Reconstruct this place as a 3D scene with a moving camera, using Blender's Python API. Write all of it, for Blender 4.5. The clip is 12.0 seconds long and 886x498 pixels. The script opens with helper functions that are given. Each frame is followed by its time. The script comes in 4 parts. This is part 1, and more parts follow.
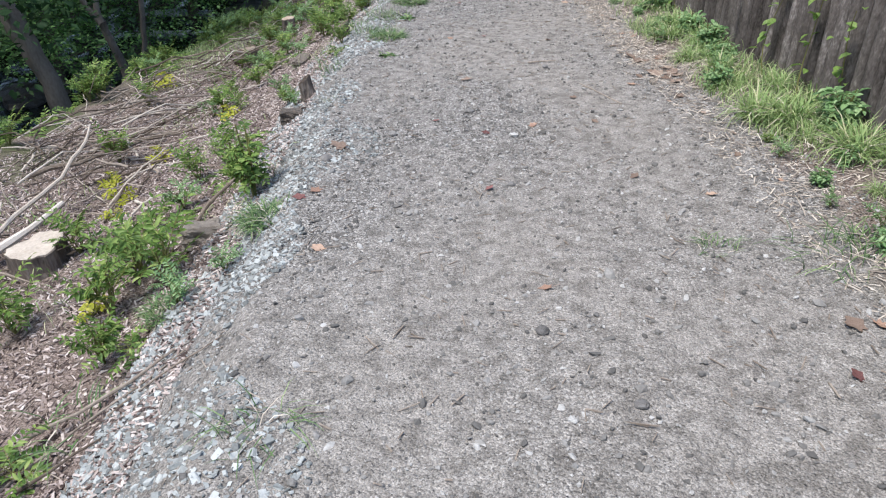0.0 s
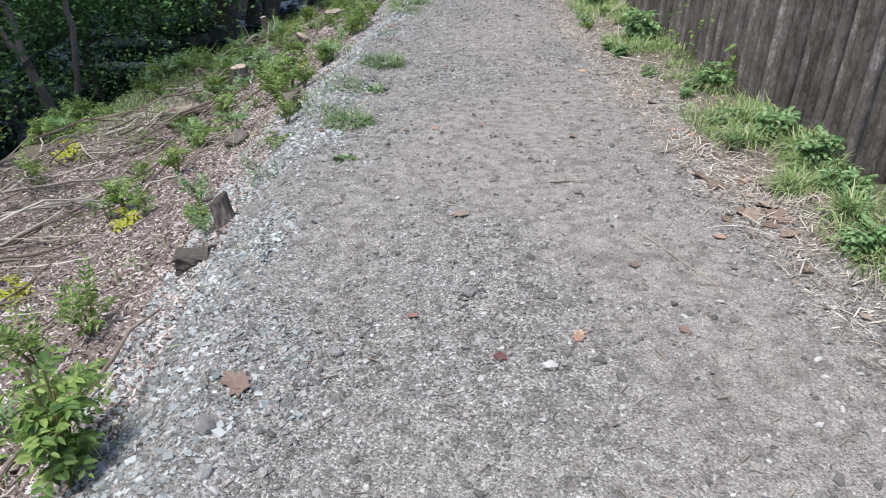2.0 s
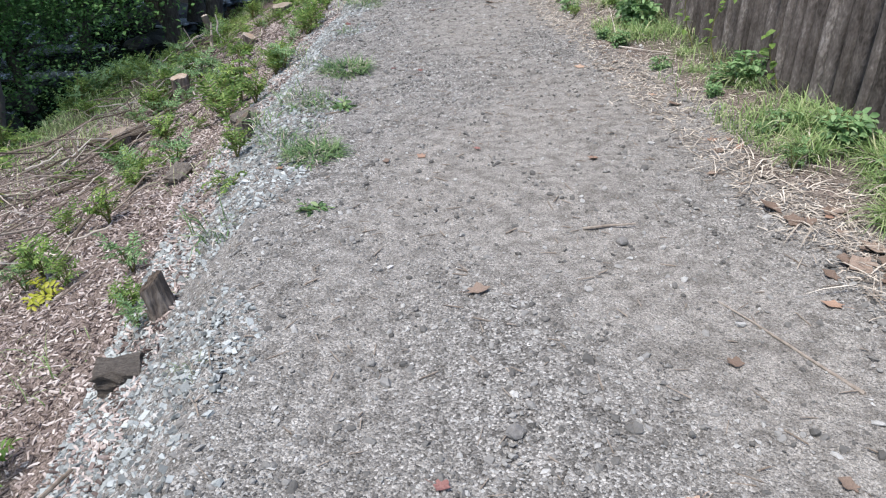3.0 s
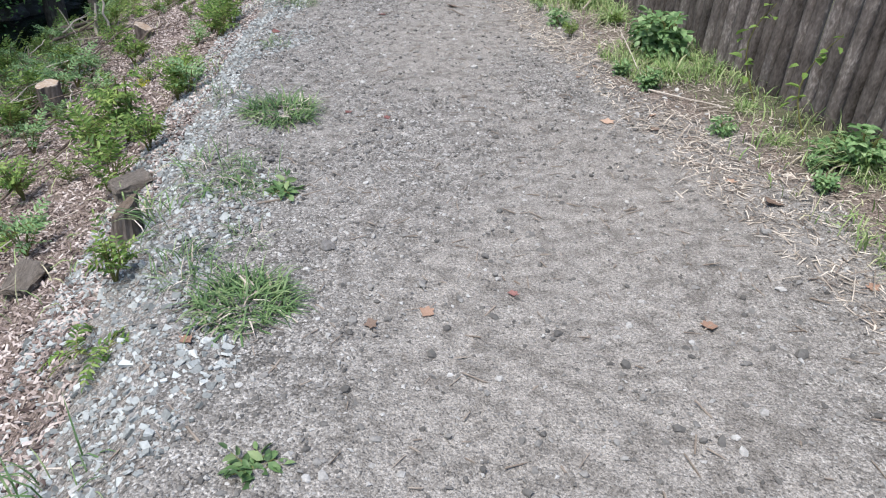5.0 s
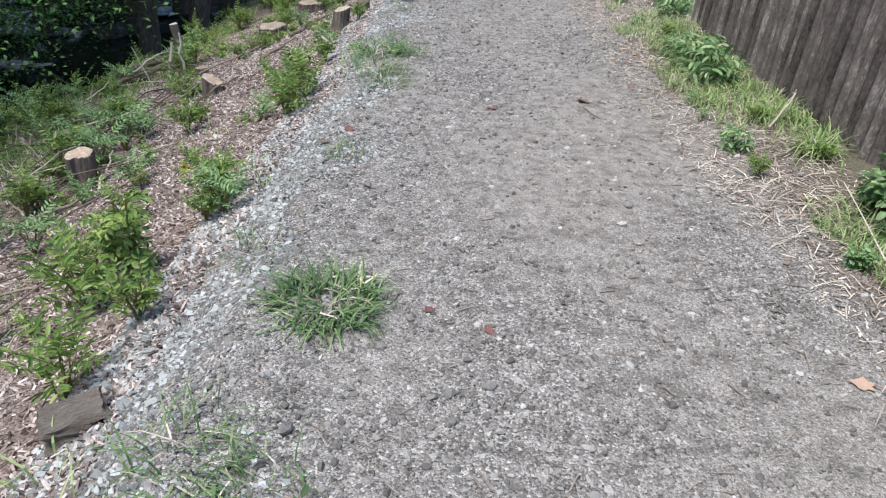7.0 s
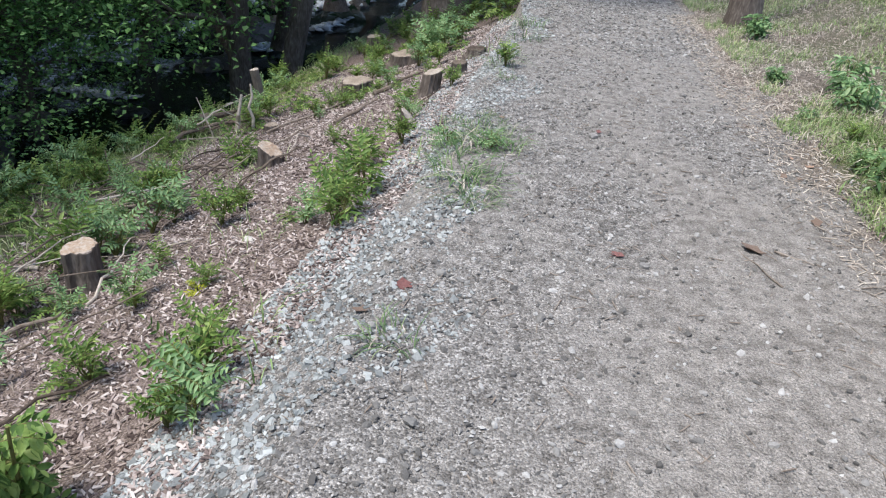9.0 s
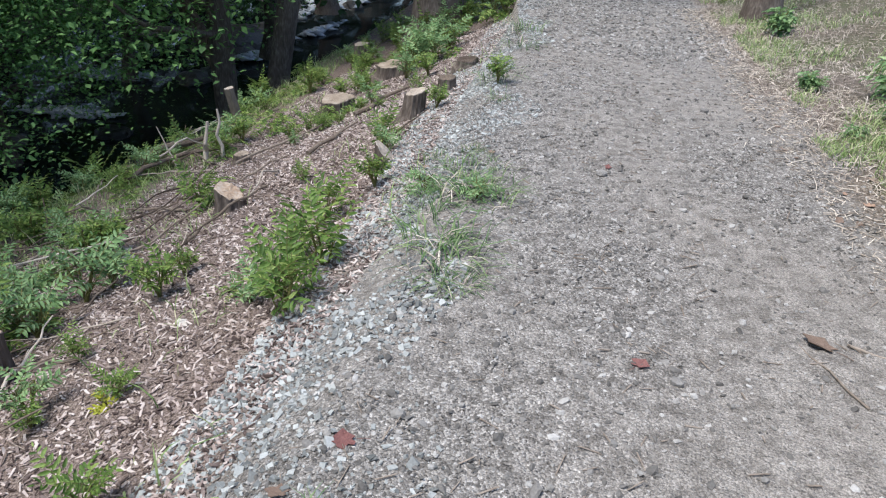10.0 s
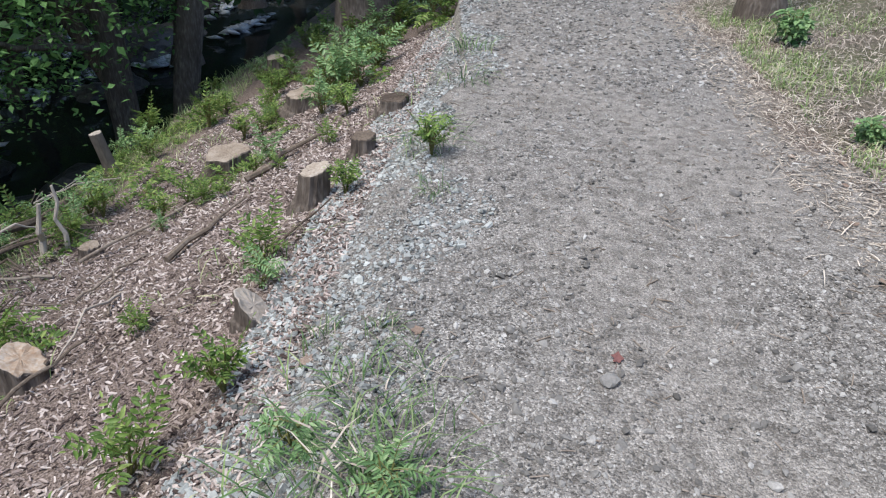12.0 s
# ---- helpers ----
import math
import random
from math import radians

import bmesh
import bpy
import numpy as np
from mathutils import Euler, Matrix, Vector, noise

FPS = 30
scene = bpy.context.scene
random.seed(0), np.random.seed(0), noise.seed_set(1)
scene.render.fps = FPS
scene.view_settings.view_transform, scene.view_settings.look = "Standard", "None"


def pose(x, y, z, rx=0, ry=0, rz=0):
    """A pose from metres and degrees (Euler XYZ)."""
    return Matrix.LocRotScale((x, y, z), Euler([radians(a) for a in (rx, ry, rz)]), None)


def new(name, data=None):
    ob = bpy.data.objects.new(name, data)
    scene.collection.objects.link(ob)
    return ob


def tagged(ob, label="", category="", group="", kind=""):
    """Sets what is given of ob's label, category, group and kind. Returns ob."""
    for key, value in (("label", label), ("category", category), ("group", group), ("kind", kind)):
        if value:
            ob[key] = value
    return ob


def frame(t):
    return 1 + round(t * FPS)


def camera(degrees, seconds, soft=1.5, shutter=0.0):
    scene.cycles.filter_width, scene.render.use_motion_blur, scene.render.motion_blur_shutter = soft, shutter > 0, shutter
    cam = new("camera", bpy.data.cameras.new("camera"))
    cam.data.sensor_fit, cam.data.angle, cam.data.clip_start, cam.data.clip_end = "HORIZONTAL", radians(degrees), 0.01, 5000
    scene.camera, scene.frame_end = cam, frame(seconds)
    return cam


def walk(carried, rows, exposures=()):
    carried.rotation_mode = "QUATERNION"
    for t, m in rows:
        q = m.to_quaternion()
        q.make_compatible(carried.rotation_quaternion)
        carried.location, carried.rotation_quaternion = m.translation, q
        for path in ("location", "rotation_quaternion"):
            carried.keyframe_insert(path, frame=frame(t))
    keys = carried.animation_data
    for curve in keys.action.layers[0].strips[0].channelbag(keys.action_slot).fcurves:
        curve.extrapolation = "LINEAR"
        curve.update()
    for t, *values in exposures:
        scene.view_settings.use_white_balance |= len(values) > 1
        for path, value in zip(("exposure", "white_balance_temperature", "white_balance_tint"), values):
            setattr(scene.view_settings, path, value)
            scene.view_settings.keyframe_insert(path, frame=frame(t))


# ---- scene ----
cam = camera(62.8, 12.0, 1.15)
EXPOSURE = 0.94
METRES, EYE, TILT, LEAN, TURN = 9.4, 1.27, 0.0, 0.0, 0.0
ROWS = [
    (0.0, 0.0, 0.0, 0.0, -0.97, -32.68, 1.52),
    (0.5, -0.0011, 0.0501, -0.0067, -3.64, -31.78, 1.85),
    (1.0, -0.001, 0.099, -0.0095, -3.66, -30.48, 1.56),
    (1.5, 0.0003, 0.1448, -0.0129, -2.66, -30.38, 0.45),
    (2.0, 0.0007, 0.1891, -0.0167, -2.1, -30.92, -0.22),
    (2.5, -0.0037, 0.2303, -0.0207, -4.34, -31.93, 0.9),
    (3.0, -0.0097, 0.2771, -0.0284, -6.51, -32.3, 1.82),
    (5.0, -0.0243, 0.4335, -0.0415, -12.27, -34.29, -2.25),
    (5.5, -0.0192, 0.4759, -0.044, -9.99, -33.38, -1.98),
    (6.0, -0.0173, 0.5141, -0.0477, -8.33, -32.79, -2.73),
    (6.5, -0.0141, 0.5513, -0.0497, -6.44, -32.79, -3.35),
    (7.0, -0.0104, 0.589, -0.0496, -3.84, -32.73, -3.82),
    (7.5, -0.0136, 0.6238, -0.0537, -1.62, -32.71, -4.41),
    (9.5, -0.0013, 0.7682, -0.0657, 5.76, -30.2, -4.13),
    (10.0, 0.0033, 0.8105, -0.0687, 4.44, -30.97, -2.59),
    (10.5, 0.0075, 0.8557, -0.0719, 2.01, -32.01, -2.49),
    (11.0, 0.0106, 0.8993, -0.073, 1.84, -32.37, -2.85),
    (11.5, 0.0112, 0.9437, -0.0749, -1.2, -33.13, -2.17),
    (12.0, 0.0131, 0.9912, -0.0782, 0.2, -32.69, -1.52),
]
walk(cam, [(t, pose(0, 0, EYE, TILT, LEAN, TURN) @ pose(METRES * x, METRES * y, METRES * z, 90 + pitch, roll, yaw)) for t, x, y, z, yaw, pitch, roll in ROWS], [(0.0, EXPOSURE), (5.0, EXPOSURE), (9.5, EXPOSURE - 0.03), (12.0, EXPOSURE - 0.16)])

# ---- light ----
world = bpy.data.worlds.new("sky")
world.use_nodes = True
scene.world = world
sky = world.node_tree.nodes.new("ShaderNodeTexSky")
sky.sky_type, sky.sun_disc = "NISHITA", False
sky.sun_elevation, sky.sun_rotation = radians(70), radians(-120)
sky.air_density, sky.dust_density = 1.0, 1.5
world.node_tree.links.new(sky.outputs[0], world.node_tree.nodes["Background"].inputs[0])
world.node_tree.nodes["Background"].inputs[1].default_value = 0.15
sun = new("sun", bpy.data.lights.new("sun", "SUN"))
sun.data.energy, sun.data.angle, sun.data.color = 2.2, radians(20), (0.985, 0.955, 0.915)
sun.matrix_world = pose(0, 0, 20, 20, 0, -60)

# ---- materials ----


def material(name, stops, coarse=2.0, fine=60.0, rough=0.85, bump=0.4, depth=0.01, vary=0.0, per="", stretch=(1, 1, 1), leafy=0.0, contrast=0.5, spec=0.3):
    """A dull natural surface: a colour ramp driven by coarse and fine noise and, where asked, by a random value for each piece."""
    m = bpy.data.materials.new(name)
    m.use_nodes = True
    n, l = m.node_tree.nodes, m.node_tree.links
    p = n["Principled BSDF"]
    p.inputs["Specular IOR Level"].default_value = spec
    co = n.new("ShaderNodeTexCoord")
    mp = n.new("ShaderNodeMapping")
    mp.inputs["Scale"].default_value = stretch
    l.new(co.outputs["Object"], mp.inputs["Vector"])
    a, b = n.new("ShaderNodeTexNoise"), n.new("ShaderNodeTexNoise")
    for tex, s, det in ((a, coarse, 4), (b, fine, 6)):
        tex.inputs["Scale"].default_value, tex.inputs["Detail"].default_value = s, det
        l.new(mp.outputs[0], tex.inputs["Vector"])
    mix = n.new("ShaderNodeMath")
    mix.operation = "MULTIPLY_ADD"
    l.new(b.outputs[0], mix.inputs[0])
    mix.inputs[1].default_value = contrast
    half = n.new("ShaderNodeMath")
    half.operation = "MULTIPLY_ADD"
    l.new(a.outputs[0], half.inputs[0])
    half.inputs[1].default_value, half.inputs[2].default_value = 1 - contrast, 0
    l.new(half.outputs[0], mix.inputs[2])
    value = mix.outputs[0]
    if vary:
        src = n.new("ShaderNodeNewGeometry").outputs["Random Per Island"] if per == "island" else n.new("ShaderNodeObjectInfo").outputs["Random"]
        add = n.new("ShaderNodeMath")
        add.operation = "MULTIPLY_ADD"
        add.inputs[1].default_value, add.inputs[2].default_value = vary, -vary / 2
        l.new(src, add.inputs[0])
        total = n.new("ShaderNodeMath")
        l.new(value, total.inputs[0])
        l.new(add.outputs[0], total.inputs[1])
        value = total.outputs[0]
    ramp = n.new("ShaderNodeValToRGB")
    e = ramp.color_ramp.elements
    while len(e) < len(stops):
        e.new(0.5)
    for k, (pos, c) in enumerate(stops):
        e[k].position, e[k].color = pos, (*c, 1)
    l.new(value, ramp.inputs[0])
    l.new(ramp.outputs[0], p.inputs["Base Color"])
    p.inputs["Roughness"].default_value = rough
    if bump:
        bm = n.new("ShaderNodeBump")
        bm.inputs["Strength"].default_value, bm.inputs["Distance"].default_value = bump, depth
        l.new(b.outputs[0], bm.inputs["Height"])
        l.new(bm.outputs[0], p.inputs["Normal"])
    if leafy:
        tr = n.new("ShaderNodeBsdfTranslucent")
        mx = n.new("ShaderNodeMixShader")
        mx.inputs[0].default_value = leafy
        l.new(ramp.outputs[0], tr.inputs[0])
        l.new(p.outputs[0], mx.inputs[1])
        l.new(tr.outputs[0], mx.inputs[2])
        l.new(mx.outputs[0], n["Material Output"].inputs[0])
    return m


def ground_material():
    """Grit, wood litter and soil in one sheet, told apart by the zones stored in the mesh."""
    m = bpy.data.materials.new("trail_ground")
    m.use_nodes = True
    n, l = m.node_tree.nodes, m.node_tree.links
    p = n["Principled BSDF"]
    p.inputs["Roughness"].default_value, p.inputs["Specular IOR Level"].default_value = 0.95, 0.15
    co = n.new("ShaderNodeTexCoord").outputs["Object"]

    def tex(kind, scale, detail=4.0):
        t = n.new("ShaderNodeTex" + kind)
        t.inputs["Scale"].default_value = scale
        if kind == "Noise":
            t.inputs["Detail"].default_value = detail
        l.new(co, t.inputs["Vector"])
        return t

    def ramp(src, stops):
        r = n.new("ShaderNodeValToRGB")
        e = r.color_ramp.elements
        while len(e) < len(stops):
            e.new(0.5)
        for k, (pos, c) in enumerate(stops):
            e[k].position, e[k].color = pos, (*c, 1)
        l.new(src, r.inputs[0])
        return r.outputs[0]

    def blend(f, a, b, how="MIX"):
        x = n.new("ShaderNodeMixRGB")
        x.blend_type = how
        if isinstance(f, float):
            x.inputs[0].default_value = f
        else:
            l.new(f, x.inputs[0])
        l.new(a, x.inputs[1])
        l.new(b, x.inputs[2])
        return x.outputs[0]

    def zone(name):
        a = n.new("ShaderNodeAttribute")
        a.attribute_name = name
        return a.outputs["Fac"]

    grains, crumbs = tex("Voronoi", 150.0), tex("Voronoi", 320.0)
    patch, broad, fine = tex("Noise", 1.3, 5), tex("Noise", 0.5, 3), tex("Noise", 130.0, 6)
    grit = ramp(grains.outputs["Color"], [(0.1, (0.07, 0.066, 0.061)), (0.4, (0.185, 0.176, 0.164)), (0.7, (0.3, 0.288, 0.27)), (0.95, (0.53, 0.515, 0.49))])
    dust = ramp(fine.outputs[0], [(0.3, (0.195, 0.182, 0.164)), (0.7, (0.36, 0.338, 0.31))])
    trail = blend(blend(0.22, zone("dust"), ramp(patch.outputs[0], [(0.4, (0, 0, 0)), (0.62, (0.9, 0.9, 0.9))])), grit, dust)
    trail = blend(0.65, trail, ramp(crumbs.outputs["Color"], [(0.1, (0.36, 0.355, 0.35)), (0.9, (1.4, 1.39, 1.38))]), "MULTIPLY")
    clods, spots = tex("Noise", 17.0, 7), tex("Noise", 45.0, 3)
    trail = blend(0.75, trail, ramp(clods.outputs[0], [(0.36, (0.72, 0.71, 0.7)), (0.5, (1.12, 1.12, 1.12)), (0.64, (1.38, 1.38, 1.38))]), "MULTIPLY")
    litter = ramp(fine.outputs[0], [(0.34, (0.06, 0.046, 0.039)), (0.5, (0.19, 0.148, 0.128)), (0.68, (0.4, 0.33, 0.29))])
    soil = ramp(fine.outputs[0], [(0.3, (0.085, 0.07, 0.057)), (0.7, (0.23, 0.195, 0.165))])
    moss = ramp(fine.outputs[0], [(0.3, (0.05, 0.065, 0.028)), (0.7, (0.14, 0.16, 0.075))])
    wild = blend(ramp(broad.outputs[0], [(0.4, (0, 0, 0)), (0.6, (1, 1, 1))]), soil, moss)
    colour = blend(zone("litter"), wild, litter)
    colour = blend(zone("grit"), colour, trail)
    l.new(colour, p.inputs["Base Color"])
    b1 = n.new("ShaderNodeBump")
    b1.inputs["Strength"].default_value, b1.inputs["Distance"].default_value = 0.7, 0.008
    b1.invert = True
    l.new(grains.outputs["Distance"], b1.inputs["Height"])
    b2 = n.new("ShaderNodeBump")
    b2.inputs["Strength"].default_value, b2.inputs["Distance"].default_value = 0.5, 0.006
    l.new(fine.outputs[0], b2.inputs["Height"])
    l.new(b1.outputs[0], b2.inputs["Normal"])
    b3 = n.new("ShaderNodeBump")
    b3.inputs["Strength"].default_value, b3.inputs["Distance"].default_value = 0.55, 0.02
    l.new(spots.outputs[0], b3.inputs["Height"])
    l.new(b2.outputs[0], b3.inputs["Normal"])
    l.new(b3.outputs[0], p.inputs["Normal"])
    return m


def water_material():
    m = bpy.data.materials.new("dark_stream_water")
    m.use_nodes = True
    n, l = m.node_tree.nodes, m.node_tree.links
    p = n["Principled BSDF"]
    p.inputs["Base Color"].default_value = (0.012, 0.018, 0.018, 1)
    p.inputs["Roughness"].default_value = 0.08
    co = n.new("ShaderNodeTexCoord")
    w = n.new("ShaderNodeTexNoise")
    w.inputs["Scale"].default_value, w.inputs["Detail"].default_value = 2.5, 5
    l.new(co.outputs["Object"], w.inputs["Vector"])
    b = n.new("ShaderNodeBump")
    b.inputs["Strength"].default_value, b.inputs["Distance"].default_value = 0.2, 0.05
    l.new(w.outputs[0], b.inputs["Height"])
    l.new(b.outputs[0], p.inputs["Normal"])
    return m


GROUND = ground_material()
WATER = water_material()
FOAM = material("foam", [(0.35, (0.3, 0.36, 0.43)), (0.6, (0.62, 0.68, 0.74))], 3, 25, 0.5, 0.6, 0.05)
GRAVEL = material("crushed_gravel", [(0.1, (0.1, 0.096, 0.09)), (0.4, (0.17, 0.164, 0.154)), (0.75, (0.31, 0.302, 0.286)), (1.0, (0.52, 0.51, 0.49))], 12, 180, 0.9, 0.3, 0.003, 0.85, "island", contrast=0.4)
BLUESTONE = material("bluish_stone", [(0.1, (0.11, 0.117, 0.114)), (0.5, (0.295, 0.312, 0.303)), (0.95, (0.54, 0.565, 0.55))], 3, 160, 0.85, 0.35, 0.004, 0.7, "island", contrast=0.4)
CHIPS = material("wood_chips", [(0.12, (0.06, 0.042, 0.037)), (0.36, (0.21, 0.165, 0.146)), (0.65, (0.41, 0.338, 0.305)), (0.97, (0.64, 0.57, 0.525))], 2, 120, 0.85, 0.4, 0.003, 0.9, "island", contrast=0.4)
STRAW = material("dry_straw", [(0.15, (0.16, 0.132, 0.11)), (0.5, (0.4, 0.345, 0.285)), (0.85, (0.7, 0.63, 0.54))], 3, 150, 0.8, 0.2, 0.002, 0.7, "island")
GRASS = material("green_grass", [(0.12, (0.13, 0.21, 0.07)), (0.45, (0.29, 0.42, 0.16)), (0.72, (0.43, 0.51, 0.24)), (0.92, (0.66, 0.61, 0.42))], 3, 40, 0.55, 0, 0, 0.78, "island", leafy=0.3)
TUFT = material("bluish_tuft_grass", [(0.15, (0.06, 0.11, 0.045)), (0.5, (0.13, 0.23, 0.085)), (0.85, (0.3, 0.38, 0.18))], 3, 40, 0.5, 0, 0, 0.7, "island", leafy=0.25)
LEAF = material("bright_leaf", [(0.15, (0.06, 0.12, 0.028)), (0.5, (0.155, 0.265, 0.06)), (0.85, (0.36, 0.46, 0.14))], 4, 60, 0.5, 0.2, 0.002, 0.7, "island", leafy=0.35)
DEEPLEAF = material("deep_green_leaf", [(0.15, (0.09, 0.175, 0.07)), (0.5, (0.2, 0.345, 0.14)), (0.85, (0.4, 0.53, 0.28))], 4, 60, 0.5, 0.2, 0.002, 0.7, "island", leafy=0.3)
YELLOWLEAF = material("yellow_green_leaf", [(0.15, (0.2, 0.24, 0.02)), (0.5, (0.4, 0.42, 0.04)), (0.85, (0.55, 0.52, 0.1))], 4, 60, 0.5, 0.2, 0.002, 0.6, "island", leafy=0.35)
# Crown leaves darkened in colour to stand for deep forest shade.
CANOPY = material("leaf_toned_for_shade", [(0.15, (0.02, 0.05, 0.02)), (0.5, (0.04, 0.09, 0.034)), (0.85, (0.075, 0.14, 0.055))], 2, 30, 0.6, 0, 0, 0.7, "island", leafy=0.3, spec=0.15)
# Same foliage with brighter colour, painted as the lit leaves over the stream.
LOWLEAF = material("green_leaf_toned_lit", [(0.15, (0.09, 0.19, 0.06)), (0.5, (0.17, 0.34, 0.11)), (0.85, (0.26, 0.46, 0.17))], 2, 30, 0.6, 0, 0, 0.7, "island", leafy=0.4, spec=0.15)
WETROCK = material("wet_dark_rock", [(0.25, (0.025, 0.025, 0.024)), (0.5, (0.06, 0.058, 0.055)), (0.8, (0.13, 0.125, 0.12))], 3, 40, 0.4, 0.6, 0.015, 0.4, "object")
STEM = material("plant_stem", [(0.3, (0.1, 0.11, 0.03)), (0.7, (0.2, 0.19, 0.07))], 8, 80, 0.7, 0.2, 0.002)
BARK = material("grey_brown_bark", [(0.25, (0.05, 0.04, 0.034)), (0.5, (0.13, 0.107, 0.09)), (0.72, (0.27, 0.235, 0.205))], 6, 45, 0.95, 0.9, 0.02, stretch=(1, 1, 0.25), contrast=0.65)
PALEBARK = material("pale_smooth_bark", [(0.25, (0.085, 0.07, 0.06)), (0.75, (0.22, 0.195, 0.165))], 5, 40, 0.9, 0.4, 0.01, stretch=(1, 1, 0.4))
CUT = material("cut_wood", [(0.25, (0.2, 0.155, 0.115)), (0.5, (0.4, 0.345, 0.285)), (0.75, (0.58, 0.54, 0.48))], 9, 90, 0.8, 0.3, 0.004, 0.3, "object")
RAWCUT = material("fresh_orange_cut_wood", [(0.3, (0.3, 0.18, 0.1)), (0.5, (0.42, 0.33, 0.25)), (0.7, (0.56, 0.51, 0.45))], 12, 70, 0.8, 0.3, 0.004)
DEADWOOD = material("weathered_wood", [(0.2, (0.06, 0.045, 0.035)), (0.5, (0.17, 0.135, 0.105)), (0.8, (0.36, 0.31, 0.26))], 7, 70, 0.9, 0.6, 0.006, 0.5, "object", stretch=(1, 1, 0.3))
GREYWOOD = material("cracked_grey_wood", [(0.25, (0.12, 0.1, 0.083)), (0.45, (0.29, 0.25, 0.21)), (0.7, (0.52, 0.46, 0.4))], 9, 45, 0.95, 1.0, 0.02, 0.3, "object", stretch=(0.35, 1.5, 2.5), contrast=0.6)
PALEWOOD = material("bleached_wood", [(0.2, (0.3, 0.25, 0.2)), (0.6, (0.55, 0.49, 0.42)), (0.85, (0.7, 0.65, 0.58))], 7, 70, 0.9, 0.4, 0.005, 0.3, "object")
POLE = material("weathered_fence_pole", [(0.26, (0.035, 0.03, 0.026)), (0.42, (0.105, 0.091, 0.083)), (0.57, (0.18, 0.158, 0.145)), (0.72, (0.42, 0.38, 0.355))], 16, 110, 0.9, 0.8, 0.008, 0.22, "object", stretch=(1, 1, 0.4), contrast=0.45, spec=0.15)
ROCK = material("river_rock", [(0.25, (0.12, 0.114, 0.108)), (0.5, (0.24, 0.23, 0.22)), (0.8, (0.4, 0.39, 0.37))], 3, 40, 0.85, 0.6, 0.015, 0.4, "object")
PALEROCK = material("pale_stone", [(0.25, (0.4, 0.36, 0.32)), (0.6, (0.62, 0.58, 0.53)), (0.85, (0.75, 0.72, 0.67))], 6, 60, 0.85, 0.5, 0.006, 0.3, "object")
RUSTLEAF = material("rust_dead_leaf", [(0.2, (0.24, 0.14, 0.1)), (0.6, (0.4, 0.265, 0.19)), (0.85, (0.52, 0.39, 0.3))], 20, 120, 0.75, 0.3, 0.003, 0.4, "object")
REDLEAF = material("red_dead_leaf", [(0.2, (0.1, 0.04, 0.038)), (0.6, (0.22, 0.1, 0.09)), (0.85, (0.38, 0.22, 0.19))], 20, 120, 0.75, 0.3, 0.003, 0.4, "object")
BROWNLEAF = material("brown_dead_leaf", [(0.2, (0.13, 0.088, 0.066)), (0.6, (0.28, 0.21, 0.165)), (0.85, (0.46, 0.38, 0.31))], 20, 120, 0.75, 0.3, 0.003, 0.4, "object")

# ---- shape of the ground ----


def bend_left(y):
    return np.interp(y, [6, 8.5, 10, 12, 15, 25, 60], [0, 0.25, 0.5, 0.65, 1.0, 2.2, 6.5])


def bend_right(y):
    return np.interp(y, [6, 9, 12, 15, 25, 60], [0, 0.12, 0.35, 0.7, 1.9, 6.2])


def path_z(y):
    return 0.045 - 0.0755 * np.clip(y, -30, 60)


def height(x, y):
    """The ground's height: the sloping path, the bank down to the stream and the verge that rises on the other side."""
    x, y = np.asarray(x, float), np.asarray(y, float)
    sl, sr = bend_left(y), bend_right(y)
    k = np.interp(y, [2, 6, 9, 12], [0.62, 0.8, 0.93, 1.0])
    u = np.where(x < 0.3, x - sl * (1 - np.interp(x - sl, [-2.0, -0.6], [1.0, 0.0]) * np.interp(y, [11, 14], [0.5, 0.2])), x - sr)
    low = np.interp(u, [-2.2, -1.25], [-0.46, 0]) * k + np.interp(u, [-3.6, -2.2], [1, 0]) * np.interp(y, [5, 8.5, 11.5, 13, 15], [0.05, -0.1, -0.23, -0.33, -0.45])
    d = np.interp(u, [-1.25, -0.9, -0.6, 1.3, 1.6, 1.95, 2.4, 4, 30], [-0.42, -0.2, -0.02, 0, 0.03, 0.09, 0.16, 0.75, 5.0])
    stream = np.interp(u, [-70, -22, -12.5, -11], [12.0, 1.0, -3.0, -4.5])
    w = np.interp(u, [-5.0, -4.5, -3.6], [1.0, 0.8, 0.0])
    return (path_z(y) + d + low) * (1 - w) + stream * w


# ---- mesh building ----


class Build:
    """Collects vertices and faces and makes one mesh of them."""

    def __init__(self):
        self.v, self.f, self.count = [], [], 0

    def add(self, v, f):
        v = np.asarray(v, float).reshape(-1, 3)
        self.v.append(v)
        for part_f in (f if isinstance(f, list) else [f]):
            self.f.append(np.asarray(part_f, int) + self.count)
        self.count += len(v)
        return self

    def mesh(self, name, mat, smooth=False):
        v = np.concatenate(self.v)
        sizes = np.concatenate([np.full(len(f), f.shape[1]) for f in self.f])
        loops = np.concatenate([f.ravel() for f in self.f])
        me = bpy.data.meshes.new(name)
        me.vertices.add(len(v))
        me.vertices.foreach_set("co", v.ravel())
        me.loops.add(len(loops))
        me.loops.foreach_set("vertex_index", loops)
        me.polygons.add(len(sizes))
        me.polygons.foreach_set("loop_start", np.concatenate([[0], np.cumsum(sizes)[:-1]]))
        me.polygons.foreach_set("loop_total", sizes)
        me.polygons.foreach_set("use_smooth", np.full(len(sizes), smooth))
        me.materials.append(mat)
        me.update(calc_edges=True)
        me.validate()
        return me


def part(name, me, parent, label="", kind=""):
    ob = new(name, me)
